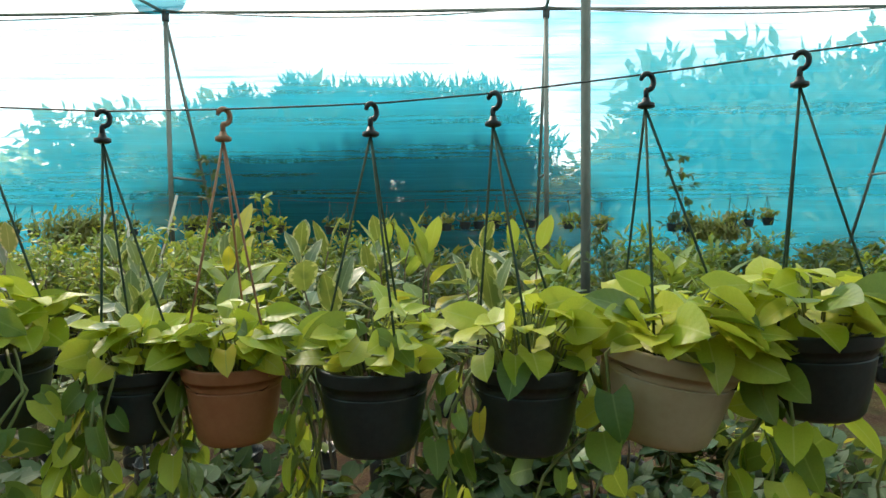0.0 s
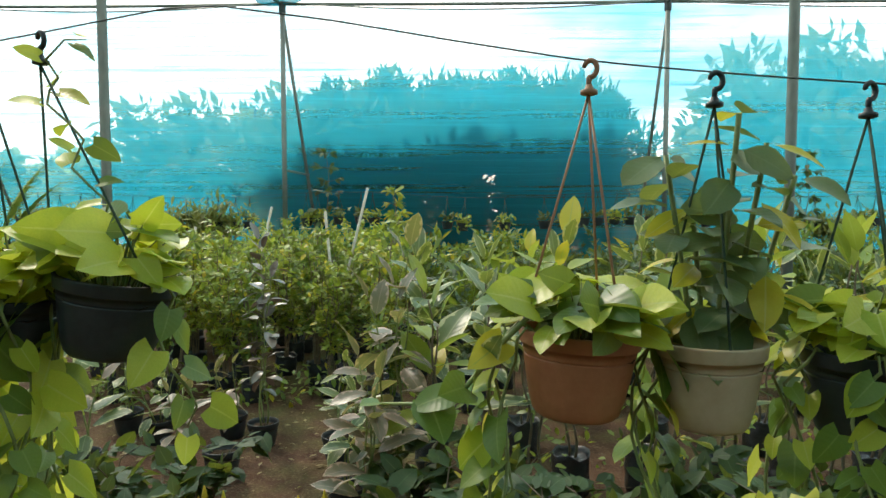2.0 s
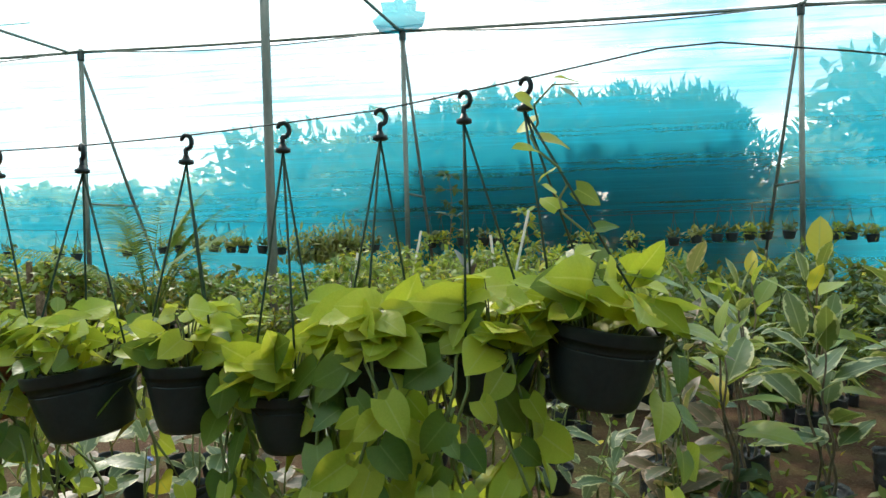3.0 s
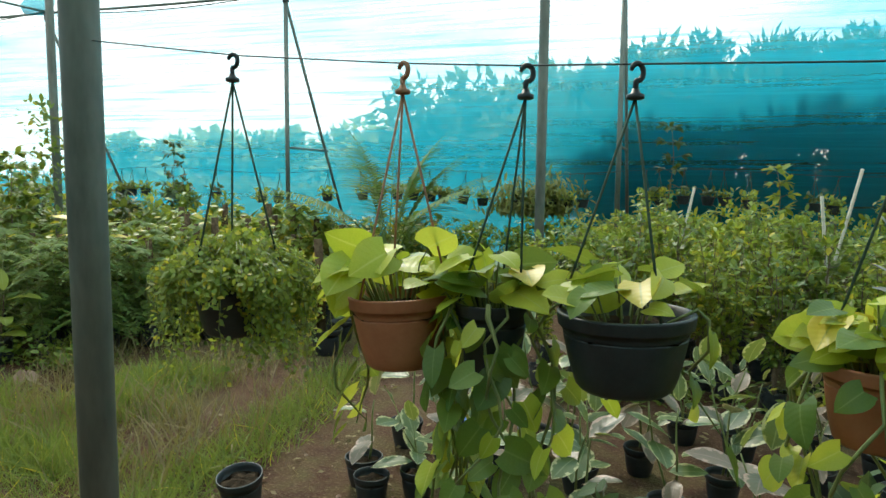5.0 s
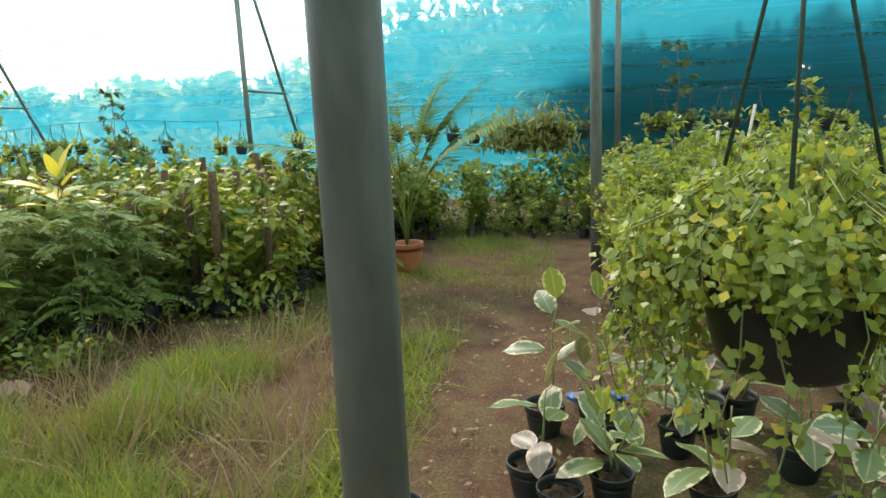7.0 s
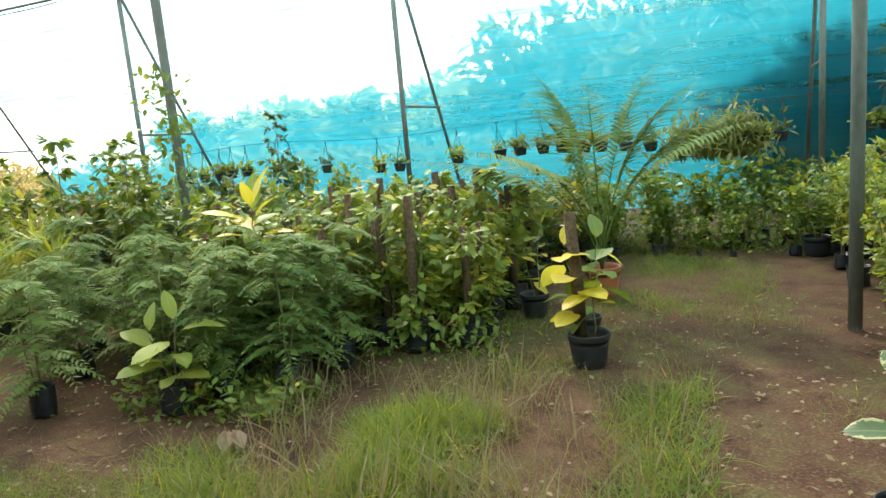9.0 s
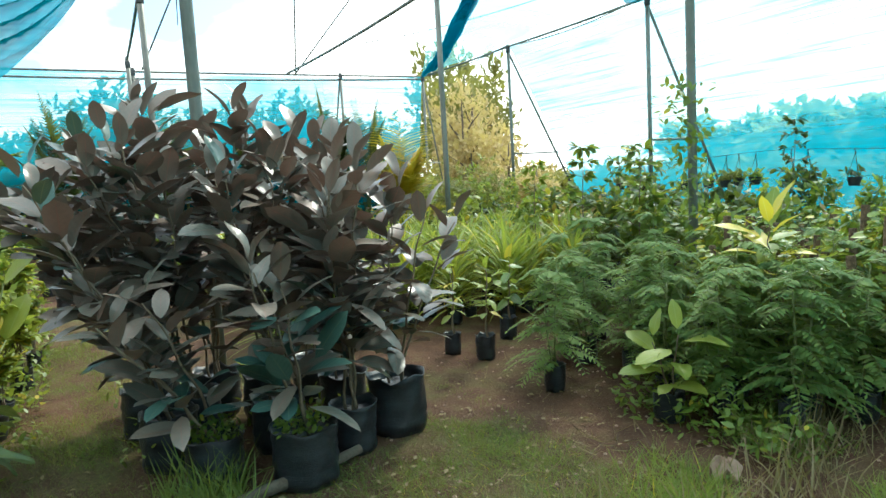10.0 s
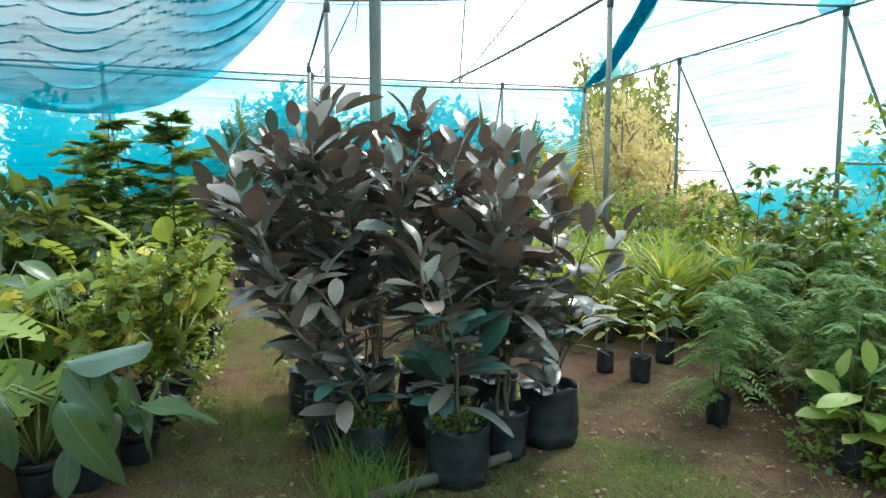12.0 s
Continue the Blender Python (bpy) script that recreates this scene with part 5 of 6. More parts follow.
leaf_plant(-5.02, 9.40, ("black", 0.15, 0.22), [(0.04, 0.0, 0.7), (-0.1, 0.1, 0.6)], "dark leafy plant in a brown-black pot at the lane", "potted plant", "potted_plant", HEARTS_GREEN, 0.14, 523, "", 0.35, 0.06, 0.3, stem_r=0.005)
# broad lime leaves standing above the feathery plants
leaf_plant(-9.62, 5.70, ("bag", 0.10, 0.22), [(0.0, 0.0, 1.22)], "plant with broad yellow-green leaves in a black bag", "potted plant", "broadleaf_plant", OVALS_YEL + OVALS_LIME, 0.36, 530, "", 0.62, 0.028, 0.5, spread=1.0)
leaf_plant(-9.49, 4.50, ("bag", 0.10, 0.20), [(0.06, 0.0, 0.60), (-0.1, -0.05, 0.52)], "low plant with broad light green leaves in a bag", "potted plant", "broadleaf_plant", OVALS_LIME, 0.29, 531, "", 0.25, 0.045, 0.3, spread=1.0)
leaf_plant(-11.56, 4.36, ("bag", 0.09, 0.22), [(0.05, 0.0, 0.85), (-0.1, 0.1, 0.8)], "narrow green plant in a tall black bag", "potted plant", "broadleaf_plant", OVALS_LIME, 0.16, 532, "", 0.4, 0.05, 0.3)
leaf_plant(-12.05, 4.95, ("bag", 0.09, 0.22), [(0.05, 0.0, 0.85), (-0.1, 0.1, 0.7)], "pale green leafy plant in a black bag", "potted plant", "broadleaf_plant", HEARTS_GREEN, 0.16, 533, "", 0.4, 0.05, 0.3)
leaf_plant(-11.9, 4.2, ("bag", 0.08, 0.2), [(0.05, 0.0, 0.9), (-0.1, 0.05, 0.8)], "thin green plant in a black bag", "potted plant", "broadleaf_plant", OVALS_LIME, 0.14, 534, "", 0.4, 0.05, 0.3)
# climber grown up the inner pole
g = Geo()
r = random.Random(71)
fill_leaves(g, [(Vector((-11.2 + r.uniform(-0.22, 0.22), 6.67 + r.uniform(-0.22, 0.22), r.uniform(1.0, 2.5))), sph(r)) for _ in range(260)], "oval", 0.10, r)
tagged(new("pole_creeper", g.mesh("pole_creeper", L_SHRUB)), "leafy creeper climbing a steel pole", "creeper", kind="stuff")


# ---- palms, saplings, pine, big-leaved plants ----
def palm(x, y, pot, n, ln, h, mat, label, seed, width=0.36):
    r = random.Random(seed)
    t = thing("potted_palm", pose(x, y, 0), label, "palm")
    kind, R, H = pot
    if kind == "bag":
        bagged(t, R, H, seed)
    else:
        pm, sm = get_pot(kind, R, H)
        part("soil", sm, part("pot", pm, t))
    lv, lf, lu = leaf_shape("blade", 3, 2, 0.25, 0.1)
    for k in range(n):
        a = k * 2.4 + r.uniform(-0.2, 0.2)
        out = Vector((math.cos(a), math.sin(a), 0))
        lean = r.uniform(0.25, 0.9) if ln < 1.5 else r.uniform(0.3, 0.95)
        g = Geo()
        pts = []
        for i in range(11):
            s = i / 10
            pts.append(Vector((0, 0, H * 0.8)) + out * (lean * ln * s ** 1.6 * 0.8) + Vector((0, 0, (h - H) * (1.45 * s - 0.45 * s * s * (0.6 + lean)) * (1.12 - 0.35 * lean))))
        tube(g, pts, [0.010 * (1.05 - 0.9 * i / 10) for i in range(11)], 5)
        side = Vector((-out.y, out.x, 0))
        for i in range(34):
            s = 0.36 + 0.64 * i / 33
            j = min(9, int(s * 10))
            p = pts[j].lerp(pts[j + 1], s * 10 - j)
            d = (pts[j + 1] - pts[j]).normalized()
            for sg in (-1, 1):
                g.add(lv, lf, aim(p, side * sg + d * 0.8 + Vector((0, 0, -0.25)), Vector((0, 0, 1)) + sph(r) * 0.2, width * (1.1 - 0.75 * abs(2 * (s - 0.36) / 0.64 - 0.8)), 1.9), lu)
        part("frond", g.mesh("frond", mat), t)
    return t


palm(-7.09, 7.52, ("terracotta", 0.17, 0.30), 10, 2.1, 2.25, L_FEATHER, "green areca palm in a terracotta pot on the turf", 540, 0.40)
palm(-16.4, 5.87, ("bag", 0.2, 0.3), 14, 0.7, 2.75, L_YELLOW, "bright yellow palm standing near the doorway", 541, 0.62)
for k, (x, y) in enumerate(((-22.0, 6.7), (-21.6, 7.4), (-24.0, 5.2), (-21.5, 2.9), (-19.5, 1.0))):
    palm(x, y, ("bag", 0.2, 0.3), 13, 1.3, 3.9 - 0.15 * k, L_DARK, "dark green palm before the far net", 542 + k, 0.5)


def sapling(x, y, h, seed, label, z0=0.0, mat=None, w=0.4):
    """Thin upright stem with tiers of drooping leaves."""
    r = random.Random(seed)
    t = thing("sapling", pose(x, y, z0), label, "sapling", "saplings by the net")
    bagged(t, 0.10, 0.2, seed)
    g, gl = Geo(), Geo()
    pts = [Vector((0.03 * math.sin(i), 0.02 * math.cos(i * 1.3), 0.15 + (h - 0.15) * i / 10)) for i in range(11)]
    tube(g, pts, [0.012 * (1.1 - 0.85 * i / 10) for i in range(11)], 6)
    part("stem", g.mesh("stem", M_WOODSTEM), t)
    gb = Geo()
    for i in range(4, 11):
        for k in range(3):
            a = i * 1.3 + k * 2.1
            out = Vector((math.cos(a), math.sin(a), r.uniform(0.0, 0.5)))
            e = pts[i] + out * w * (1.15 - 0.07 * i) * r.uniform(0.6, 1.0)
            tube(gb, [pts[i], e], [0.004, 0.002], 4, False)
            fill_leaves(gl, [(pts[i].lerp(e, r.uniform(0.4, 1.0)), out + sph(r) * 0.8 + Vector((0, 0, -0.3))) for _ in range(9)], "oval", 0.13, r)
    tagged(part("branchwork", gb.mesh("branchwork", M_WOODSTEM), t), kind="stuff")
    tagged(part("foliage", gl.mesh("foliage", mat or L_DARK), t), kind="stuff")
    return t


sapling(-12.9, 11.0, 2.25, 551, "dark leafy sapling rising before the net")
sapling(-3.85, 11.1, 2.45, 552, "dark leafy sapling beside a net post", w=0.35)
sapling(4.0, 11.0, 2.35, 553, "slender dark sapling before the net", w=0.4)
sapling(-15.3, 9.9, 2.0, 554, "leafy sapling among the shrubs", mat=L_SHRUB)
sapling(-14.2, 8.6, 1.75, 555, "broad-leaved green sapling among the shrubs", mat=L_SHRUB)
sapling(-12.6, 7.5, 1.7, 556, "thin green sapling among the shrubs", mat=L_SHRUB)
sapling(-12.8, 6.65, 1.95, 558, "slender broad-leaved sapling above the feathery plants", mat=L_SHRUB, w=0.32)
sapling(-12.0, 6.8, 1.85, 559, "slender broad-leaved sapling above the feathery plants", mat=L_SHRUB, w=0.32)
sapling(-13.6, 6.5, 1.75, 560, "thin upright sapling among the lime clumps", mat=L_LIME, w=0.26)
sapling(-2.6, 9.6, 1.75, 557, "yellow-green sapling above the beds", mat=L_LIME, w=0.22)


def pine(x, y, h, seed):
    """Norfolk pine: whorls of flat drooping branches."""
    r = random.Random(seed)
    t = thing("potted_pine", pose(x, y, 0), "tiered green pine in a nursery bag", "pine", "pines in bags")
    bagged(t, 0.15, 0.3, seed)
    g, gl = Geo(), Geo()
    tube(g, [(0, 0, 0.2), (0, 0, h)], [0.02, 0.006], 7)
    lv, lf, lu = leaf_shape("blade", 1, 1, 0.1, 0.0)
    k = 0
    z = 0.5
    while z < h:
        ln = 0.22 + 0.85 * (1.0 - z / h) ** 0.8
        for b in range(7):
            a = b * 0.898 + k * 0.5 + r.uniform(-0.2, 0.2)
            out = Vector((math.cos(a), math.sin(a), 0))
            rise, sag = r.uniform(0.1, 0.6), r.uniform(0.1, 0.4)
            out = out * r.uniform(0.65, 1.25)
            z1 = min(h, z + r.uniform(-0.15, 0.15))
            way = [Vector((0, 0, z1)) + out * (ln * q) + Vector((0, 0, ln * (rise * q - sag * q ** 2.4))) for q in (0, 0.2, 0.4, 0.6, 0.8, 1.0)]
            tube(g, way, [0.007, 0.006, 0.005, 0.004, 0.003, 0.002], 4, False)
            side = Vector((-out.y, out.x, 0))
            for i in range(2, 20):
                q = i / 20 * 5
                p = way[int(q)].lerp(way[int(q) + 1], q - int(q))
                for sg in (-1, 1):
                    for dz in (-0.2, 0.35):
                        gl.add(lv, lf, aim(p, side * sg + out * r.uniform(0.5, 1.1) + Vector((0, 0, dz)), Vector((0, 0, 1)) + sph(r) * 0.8, 0.19 * (1.05 - 0.45 * i / 20), 4.0), lu)
        z += r.uniform(0.24, 0.32)
        k += 1
    tagged(part("branchwork", g.mesh("branchwork", M_WOODSTEM), t), kind="stuff")
    tagged(part("foliage", gl.mesh("foliage", L_FEATHER), t), kind="stuff")


pine(-14.6, 0.18, 2.46, 561)
pine(-14.35, -0.42, 2.34, 562)
pine(-15.6, -0.95, 2.2, 563)


def big_leaf(kind, mat, seed, **kw):
    g = Geo()
    v, f, uv = leaf_shape(kind, **kw)
    g.add(v, f, None, uv)
    return g.mesh("leaf", mat)


def split_leaf(mat):
    """Monstera leaf: a heart with deep slits between its ribs."""
    g = Geo()
    v, f, uv = leaf_shape("heart", 18, 6, 0.2, 0.12)
    keep = []
    for q in f:
        i, j = q[0] // 7, q[0] % 7
        if i % 3 == 2 and j in (0, 1, 4, 5) and 3 < i < 16:
            continue
        keep.append(q)
    g.add(v, keep, None, uv)
    return g.mesh("leaf", mat)


L_GLOSS = leaf_mat("glossy_philodendron_leaf", (0.060, 0.105, 0.050), (0.15, 0.20, 0.075), (0.26, 0.30, 0.14), gloss=0.34, glow=0.25, yellow=0.04)
BIG = [big_leaf("lance", L_GLOSS, 1, rows=10, cols=4, droop=d, fold=0.25, wave=w_) for d, w_ in ((0.25, 0.03), (0.6, 0.04), (0.95, 0.05))]
BIGW = [big_leaf("oval", L_GLOSS, 1, rows=10, cols=4, droop=d, fold=0.25, wave=0.03) for d in (0.2, 0.5)]
SPLIT = [split_leaf(L_SHRUB), split_leaf(L_LIME)]
UPRIGHT = [big_leaf("oval", L_LIME, 1, rows=8, cols=4, droop=0.05, fold=0.3)]
PALMATE = leaf_meshes("leaf", "oval", L_SHRUB, 3, 29)


def stalked(x, y, n, size, h, meshes, label, name, seed, pot=("black", 0.13, 0.2), spread=0.5, wide=1.0, droop=-0.5, group=""):
    """Big leaves, each on its own long stalk from the crown."""
    r = random.Random(seed)
    t = thing(name, pose(x, y, wavy(x, y) - 0.014), label, "potted plant", group)
    pm, sm = get_pot(*pot)
    part("soil", sm, part("pot", pm, t))
    for k in range(n):
        a = k * 2.4 + r.uniform(-0.4, 0.4)
        out = Vector((math.cos(a), math.sin(a), 0))
        q = r.uniform(0.35, 1.0)
        e = out * spread * r.uniform(0.4, 1.0) + Vector((0, 0, pot[2] + (h - pot[2]) * q))
        g = Geo()
        tube(g, [(0, 0, pot[2] * 0.8), tuple(e * 0.5 + Vector((0, 0, 0.06 + 0.1 * h))), tuple(e)], [0.009, 0.007, 0.005], 6)
        part("stalk", g.mesh("stalk", M_STEM), t)
        way = out + Vector((0, 0, droop + r.uniform(-0.3, 0.5)))
        part("leaf", r.choice(meshes), t, "", aim(e, way, Vector((0.3, -0.2, 1)) + sph(r) * 0.4, size * r.uniform(0.7, 1.15), wide * r.uniform(0.9, 1.3)))
    return t


PHIL = "glossy long-leaved philodendron sprawling from a black pot"
stalked(-10.50, -0.12, 15, 0.40, 0.72, BIG + BIGW[1:], PHIL, "philodendron", 571, spread=0.40, wide=1.5, droop=-0.9, group="philodendrons by the turf lane")
L_SILVER = leaf_mat("silvery_torn_leaf", (0.24, 0.30, 0.24), (0.36, 0.42, 0.34), (0.40, 0.44, 0.36), gloss=0.35, glow=0.2)
L_GLAUCOUS = leaf_mat("glaucous_leaf", (0.12, 0.18, 0.12), (0.20, 0.26, 0.17), (0.28, 0.33, 0.22), gloss=0.4, glow=0.2)
L_REDLEAF = leaf_mat("red_new_leaf", (0.30, 0.05, 0.03), (0.42, 0.12, 0.06), (0.4, 0.2, 0.1), gloss=0.35, glow=0.3)
DRAPED = [big_leaf("oval", m_, 1, rows=12, cols=6, droop=d_, fold=f_, wave=w_) for m_, d_, f_, w_ in ((L_SILVER, 0.12, -0.9, 0.05), (L_GLAUCOUS, 0.35, 0.5, 0.06), (L_REDLEAF, 0.3, 0.2, 0.03), (L_GLOSS, 0.25, 0.3, 0.05))]
t = thing("philodendron", pose(-10.52, 0.10, wavy(-10.52, 0.10) - 0.014), "sprawling plant with torn silvery and curled grey-green leaves", "potted plant", "philodendrons by the turf lane")
pm, sm = get_pot("black", 0.12, 0.19)
part("soil", sm, part("pot", pm, t))
for base, way, up, size, wide, k in (((0.17, 0.40, 0.86), (0.0, -1.0, -0.10), (0.5, 0.1, 1.0), 0.46, 0.75, 0), ((0.20, -0.34, 0.62), (0.15, 0.12, -1.0), (1.0, 0.2, 0.3), 0.42, 0.62, 1), ((0.24, -0.02, 0.34), (0.2, -0.05, -1.0), (1.0, 0.3, 0.4), 0.30, 0.9, 1),
                                    ((0.16, 0.30, 0.50), (0.1, 1.0, -0.10), (0.5, 0.0, 1.0), 0.44, 0.55, 3), ((0.12, 0.16, 0.74), (0.2, 0.7, -0.2), (0.6, 0.0, 1.0), 0.17, 0.9, 2), ((0.14, 0.24, 0.46), (0.2, 0.1, 0.9), (1.0, 0.0, 0.2), 0.26, 0.6, 3), ((0.10, -0.40, 0.58), (0.3, -0.5, 0.5), (1.0, 0.0, 0.5), 0.18, 0.8, 2),
                                    ((0.05, 0.02, 0.48), (0.4, 0.1, 0.8), (1.0, 0.0, 0.2), 0.28, 0.6, 3)):
    g = Geo()
    tube(g, [(0, 0, 0.15), (base[0] * 0.3, base[1] * 0.4, base[2] * 0.75 + 0.08), (base[0] * 0.8, base[1] * 0.85, base[2] + 0.05), base], [0.010, 0.008, 0.006, 0.005], 6)
    part("stalk", g.mesh("stalk", M_STEM), t)
    part("leaf", DRAPED[k], t, ("pale torn silvery leaf", "curled grey-green leaf", "small red leaf", "")[k], aim(base, way, up, size, wide))
stalked(-10.85, 0.33, 11, 0.30, 0.55, BIG + BIGW, PHIL, "philodendron", 572, spread=0.30, wide=1.4, droop=-0.6, group="philodendrons by the turf lane")
stalked(-10.15, -0.85, 12, 0.40, 0.80, BIGW, PHIL, "philodendron", 573, spread=0.4, wide=1.1, group="philodendrons by the turf lane")
stalked(-10.7, -0.6, 12, 0.40, 1.15, SPLIT, "split-leaved monstera in a black pot", "monstera", 574, spread=0.45, droop=-0.4, group="monsteras in the bed")
stalked(-11.6, -0.15, 10, 0.34, 1.15, SPLIT, "split-leaved monstera in a black pot", "monstera", 575, spread=0.4, droop=-0.4, group="monsteras in the bed")
stalked(-12.3, -0.9, 10, 0.36, 1.35, SPLIT, "split-leaved monstera in a black pot", "monstera", 576, spread=0.4, droop=-0.4, group="monsteras in the bed")
stalked(-12.0, 0.45, 6, 0.38, 1.55, UPRIGHT, "tall plant with upright light green paddle leaves", "paddle_plant", 577, spread=0.35, droop=0.9)
stalked(-13.2, -1.5, 16, 0.40, 2.05, BIGW, "tall schefflera with large drooping green leaves", "schefflera", 578, spread=0.6, droop=-0.4, group="scheffleras in the bed")
stalked(-13.9, -2.3, 16, 0.40, 2.0, BIGW, "tall schefflera with large drooping green leaves", "schefflera", 579, spread=0.6, droop=-0.4, group="scheffleras in the bed")
plant_bed([rosette(580, 1.15, L_CROTON, 22, "lance", 0.34, "bromeliad with tan and orange arching leaves in a bag", "bromeliad")],
          [(-12.6, -1.25), (-12.9, -0.75), (-13.1, -1.9)], "bromeliads in the bed", 22)
plant_bed([shrub(581, 1.12, 0.28, "heart", 0.075, L_LIME, 7, 480, "fine-leaved yellow-green creeper in a black bag", "creeper")],
          [(-11.5, 0.42), (-12.0, 0.2), (-12.4, 0.5), (-12.9, 0.35), (-13.4, 0.55), (-11.2, 0.1), (-13.9, 0.4), (-14.4, 0.6)], "creepers along the turf lane", 23)

# ---- row of small pots hung before the back net ----
def net_basket(seed, mat, n, size, drop):
    t = thing("net_basket", pose(0, 0, -60), "small dark pot with a green tuft hung before the net", "hanging plant", "small pots hung before the net")
    part("pot", get_pot("black", 0.10, 0.13)[0], t)
    part("hook", HOOKS["dark"], t, "", pose(0, 0, 0.49))
    g = Geo()
    for k in range(3):
        a = radians(120 * k)
        tube(g, [(0.098 * math.cos(a), 0.098 * math.sin(a), 0.12), (0, 0, 0.48)], 0.004, 5)
    part("hanger", g.mesh("hanger", M_ROPE), t)
    g = Geo()
    r = random.Random(seed)
    fill_leaves(g, [(Vector((r.gauss(0, 0.065), r.gauss(0, 0.065), 0.13 + r.uniform(-drop, 0.10))), sph(r) + Vector((0, 0, 0.5 - 4 * drop))) for _ in range(n)], "oval", size, r)
    tagged(part("foliage", g.mesh("foliage", mat), t), kind="stuff")
    return t


kinds = [net_basket(81, L_SHRUB, 50, 0.09, 0.0), net_basket(83, L_LIME, 90, 0.10, 0.10), net_basket(84, L_OLIVE, 70, 0.12, 0.04), net_basket(85, L_DARK, 36, 0.10, 0.0)]
r = random.Random(82)
x = 5.8
while x > -16.5:
    x -= r.uniform(0.20, 0.36) if r.random() < 0.8 else r.uniform(0.6, 1.2)
    ob = copy_thing(r.choice(kinds), pose(x, 11.1, 1.22 + 0.05 * math.sin(x * 1.3) + r.uniform(-0.012, 0.012), r.uniform(-5, 5), r.uniform(-5, 5), r.uniform(0, 360)))
for k in kinds:
    bare(k)
g = Geo()
tube(g, [(5.9 - 0.45 * i, 11.1, 1.765 + 0.05 * math.sin((5.9 - 0.45 * i) * 1.3)) for i in range(60)], 0.005, 4)
tagged(new("basket_wire", g.mesh("basket_wire", M_WIRE)), "thin wire carrying small pots before the net", "wire")
# straw-topped mounds on the row
for k, (x, w) in enumerate(((-6.2, 0.55), (-5.7, 0.4), (4.6, 0.5))):
    g = Geo()
    r = random.Random(90 + k)
    fill_leaves(g, [(Vector((x + r.gauss(0, w * 0.5), 11.1 + r.gauss(0, 0.15), 1.12 + abs(r.gauss(0, 0.24 if k < 2 else 0.14)))), sph(r) + Vector((0, -0.3, -0.5))) for _ in range(1000)], "lance", 0.15, r)
    tagged(new("trailing_clump", g.mesh("trailing_clump", L_OLIVE)), "trailing yellow-green clump spilling over hung pots", "trailing plant", kind="stuff")

# ---- small pots, sticks and litter on the ground ----
for i, (x, y, R, tx) in enumerate(((-3.02, 3.70, 0.105, 0), (-3.45, 2.95, 0.085, 0), (-3.30, 3.15, 0.085, 8), (-3.58, 3.2, 0.085, 0), (-3.38, 2.72, 0.085, -6), (-3.62, 2.72, 0.08, 0), (-4.95, 2.75, 0.08, 0), (-4.70, 2.9, 0.08, 5), (-4.45, 2.7, 0.08, 0), (-4.8, 2.55, 0.08, 0), (-5.15, 2.95, 0.08, 0), (-5.48, 3.2, 0.09, 0), (-6.05, 2.95, 0.11, 10))):
    t = thing("plant_pot", pose(x, y, wavy(x, y) - 0.012, tx, 0, 30 * i), "empty black plastic pot standing on the soil", "pot", "empty pots on the soil")
    pm, sm = get_pot("black", R, R * 1.7)
    part("soil", sm, part("pot", pm, t))
for a, b in (((-4.05, 7.2, 0.5), (-3.75, 7.4, 1.55)), ((-2.95, 6.2, 0.4), (-2.55, 6.4, 1.72)), ((-2.75, 6.0, 0.4), (-2.9, 6.1, 1.5)), ((-4.4, 6.4, 0.2), (-4.25, 6.5, 1.35))):
    pipe_thing("stake", [(a[0], a[1], -0.05), ((a[0] + b[0]) / 2, (a[1] + b[1]) / 2, b[2] / 2), b], 0.013, "pale bleached wooden stake stuck in the bed", M_STAKE, 7, "stake", "bleached stakes")
g = Geo()
tube(g, [(-9.86, 1.62, 0.03), (-9.93, 1.90, 0.05), (-10.02, 2.25, 0.055), (-10.11, 2.52, 0.07)], [0.035, 0.036, 0.033, 0.028], 10)
tagged(new("log", g.mesh("log", M_BARK)), "fallen grey-brown branch lying before the bags", "branch")
g = Geo()
lathe(g, [(0.03, 0.0), (0.075, 0.01), (0.085, 0.04), (0.06, 0.075), (0.02, 0.09)], 9, 0.25, random.Random(4))
o = new("stone", g.mesh("stone", M_STONE, False))
o.matrix_basis = pose(-8.72, 4.07, 0.0, 0, 0, 40)
tagged(o, "reddish stone lying on the turf", "stone")
g = Geo()
v, f = [], []
for j in range(9):
    for i in range(17):
        u, w = i / 16, j / 8
        rad = 0.065 * math.sin(math.pi * (0.06 + 0.88 * u)) ** 0.5 * (1 + 0.25 * noise.noise((u * 6, w * 5, 1)))
        a = w * 6.283
        v.append((-5.44 + 0.30 * u + 0.02 * math.sin(a * 3 + u * 9), 4.24 + rad * math.cos(a) * 0.9, 0.04 + rad * math.sin(a) * 0.62 + 0.012 * math.sin(u * 23 + a * 2)))
for j in range(8):
    for i in range(16):
        q = j * 17 + i
        f.append((q, q + 1, q + 18, q + 17))
g.add(v, f)
tagged(new("plastic_bag", g.mesh("plastic_bag", M_BLUEBAG)), "crumpled blue plastic bag lying among the pots", "plastic bag")


# ---- grass, litter ----
def turf(name, spots, mat, label, seed, size, lean=0.5):
    g = Geo()
    r = random.Random(seed)
    shapes = [leaf_shape("blade", 3, 1, d, 0.0) for d in (0.15, 0.45, 0.8)]
    for x, y, s in spots:
        v, f, uv = r.choice(shapes)
        d = Vector((r.gauss(0, lean), r.gauss(0, lean), 1))
        g.add(v, f, aim((x, y, wavy(x, y) - 0.02), d, sph(r), size * s * r.uniform(0.5, 1.3), r.uniform(0.3, 0.75)), uv)
    tagged(new(name, g.mesh(name, mat)), label, "grass", kind="stuff")


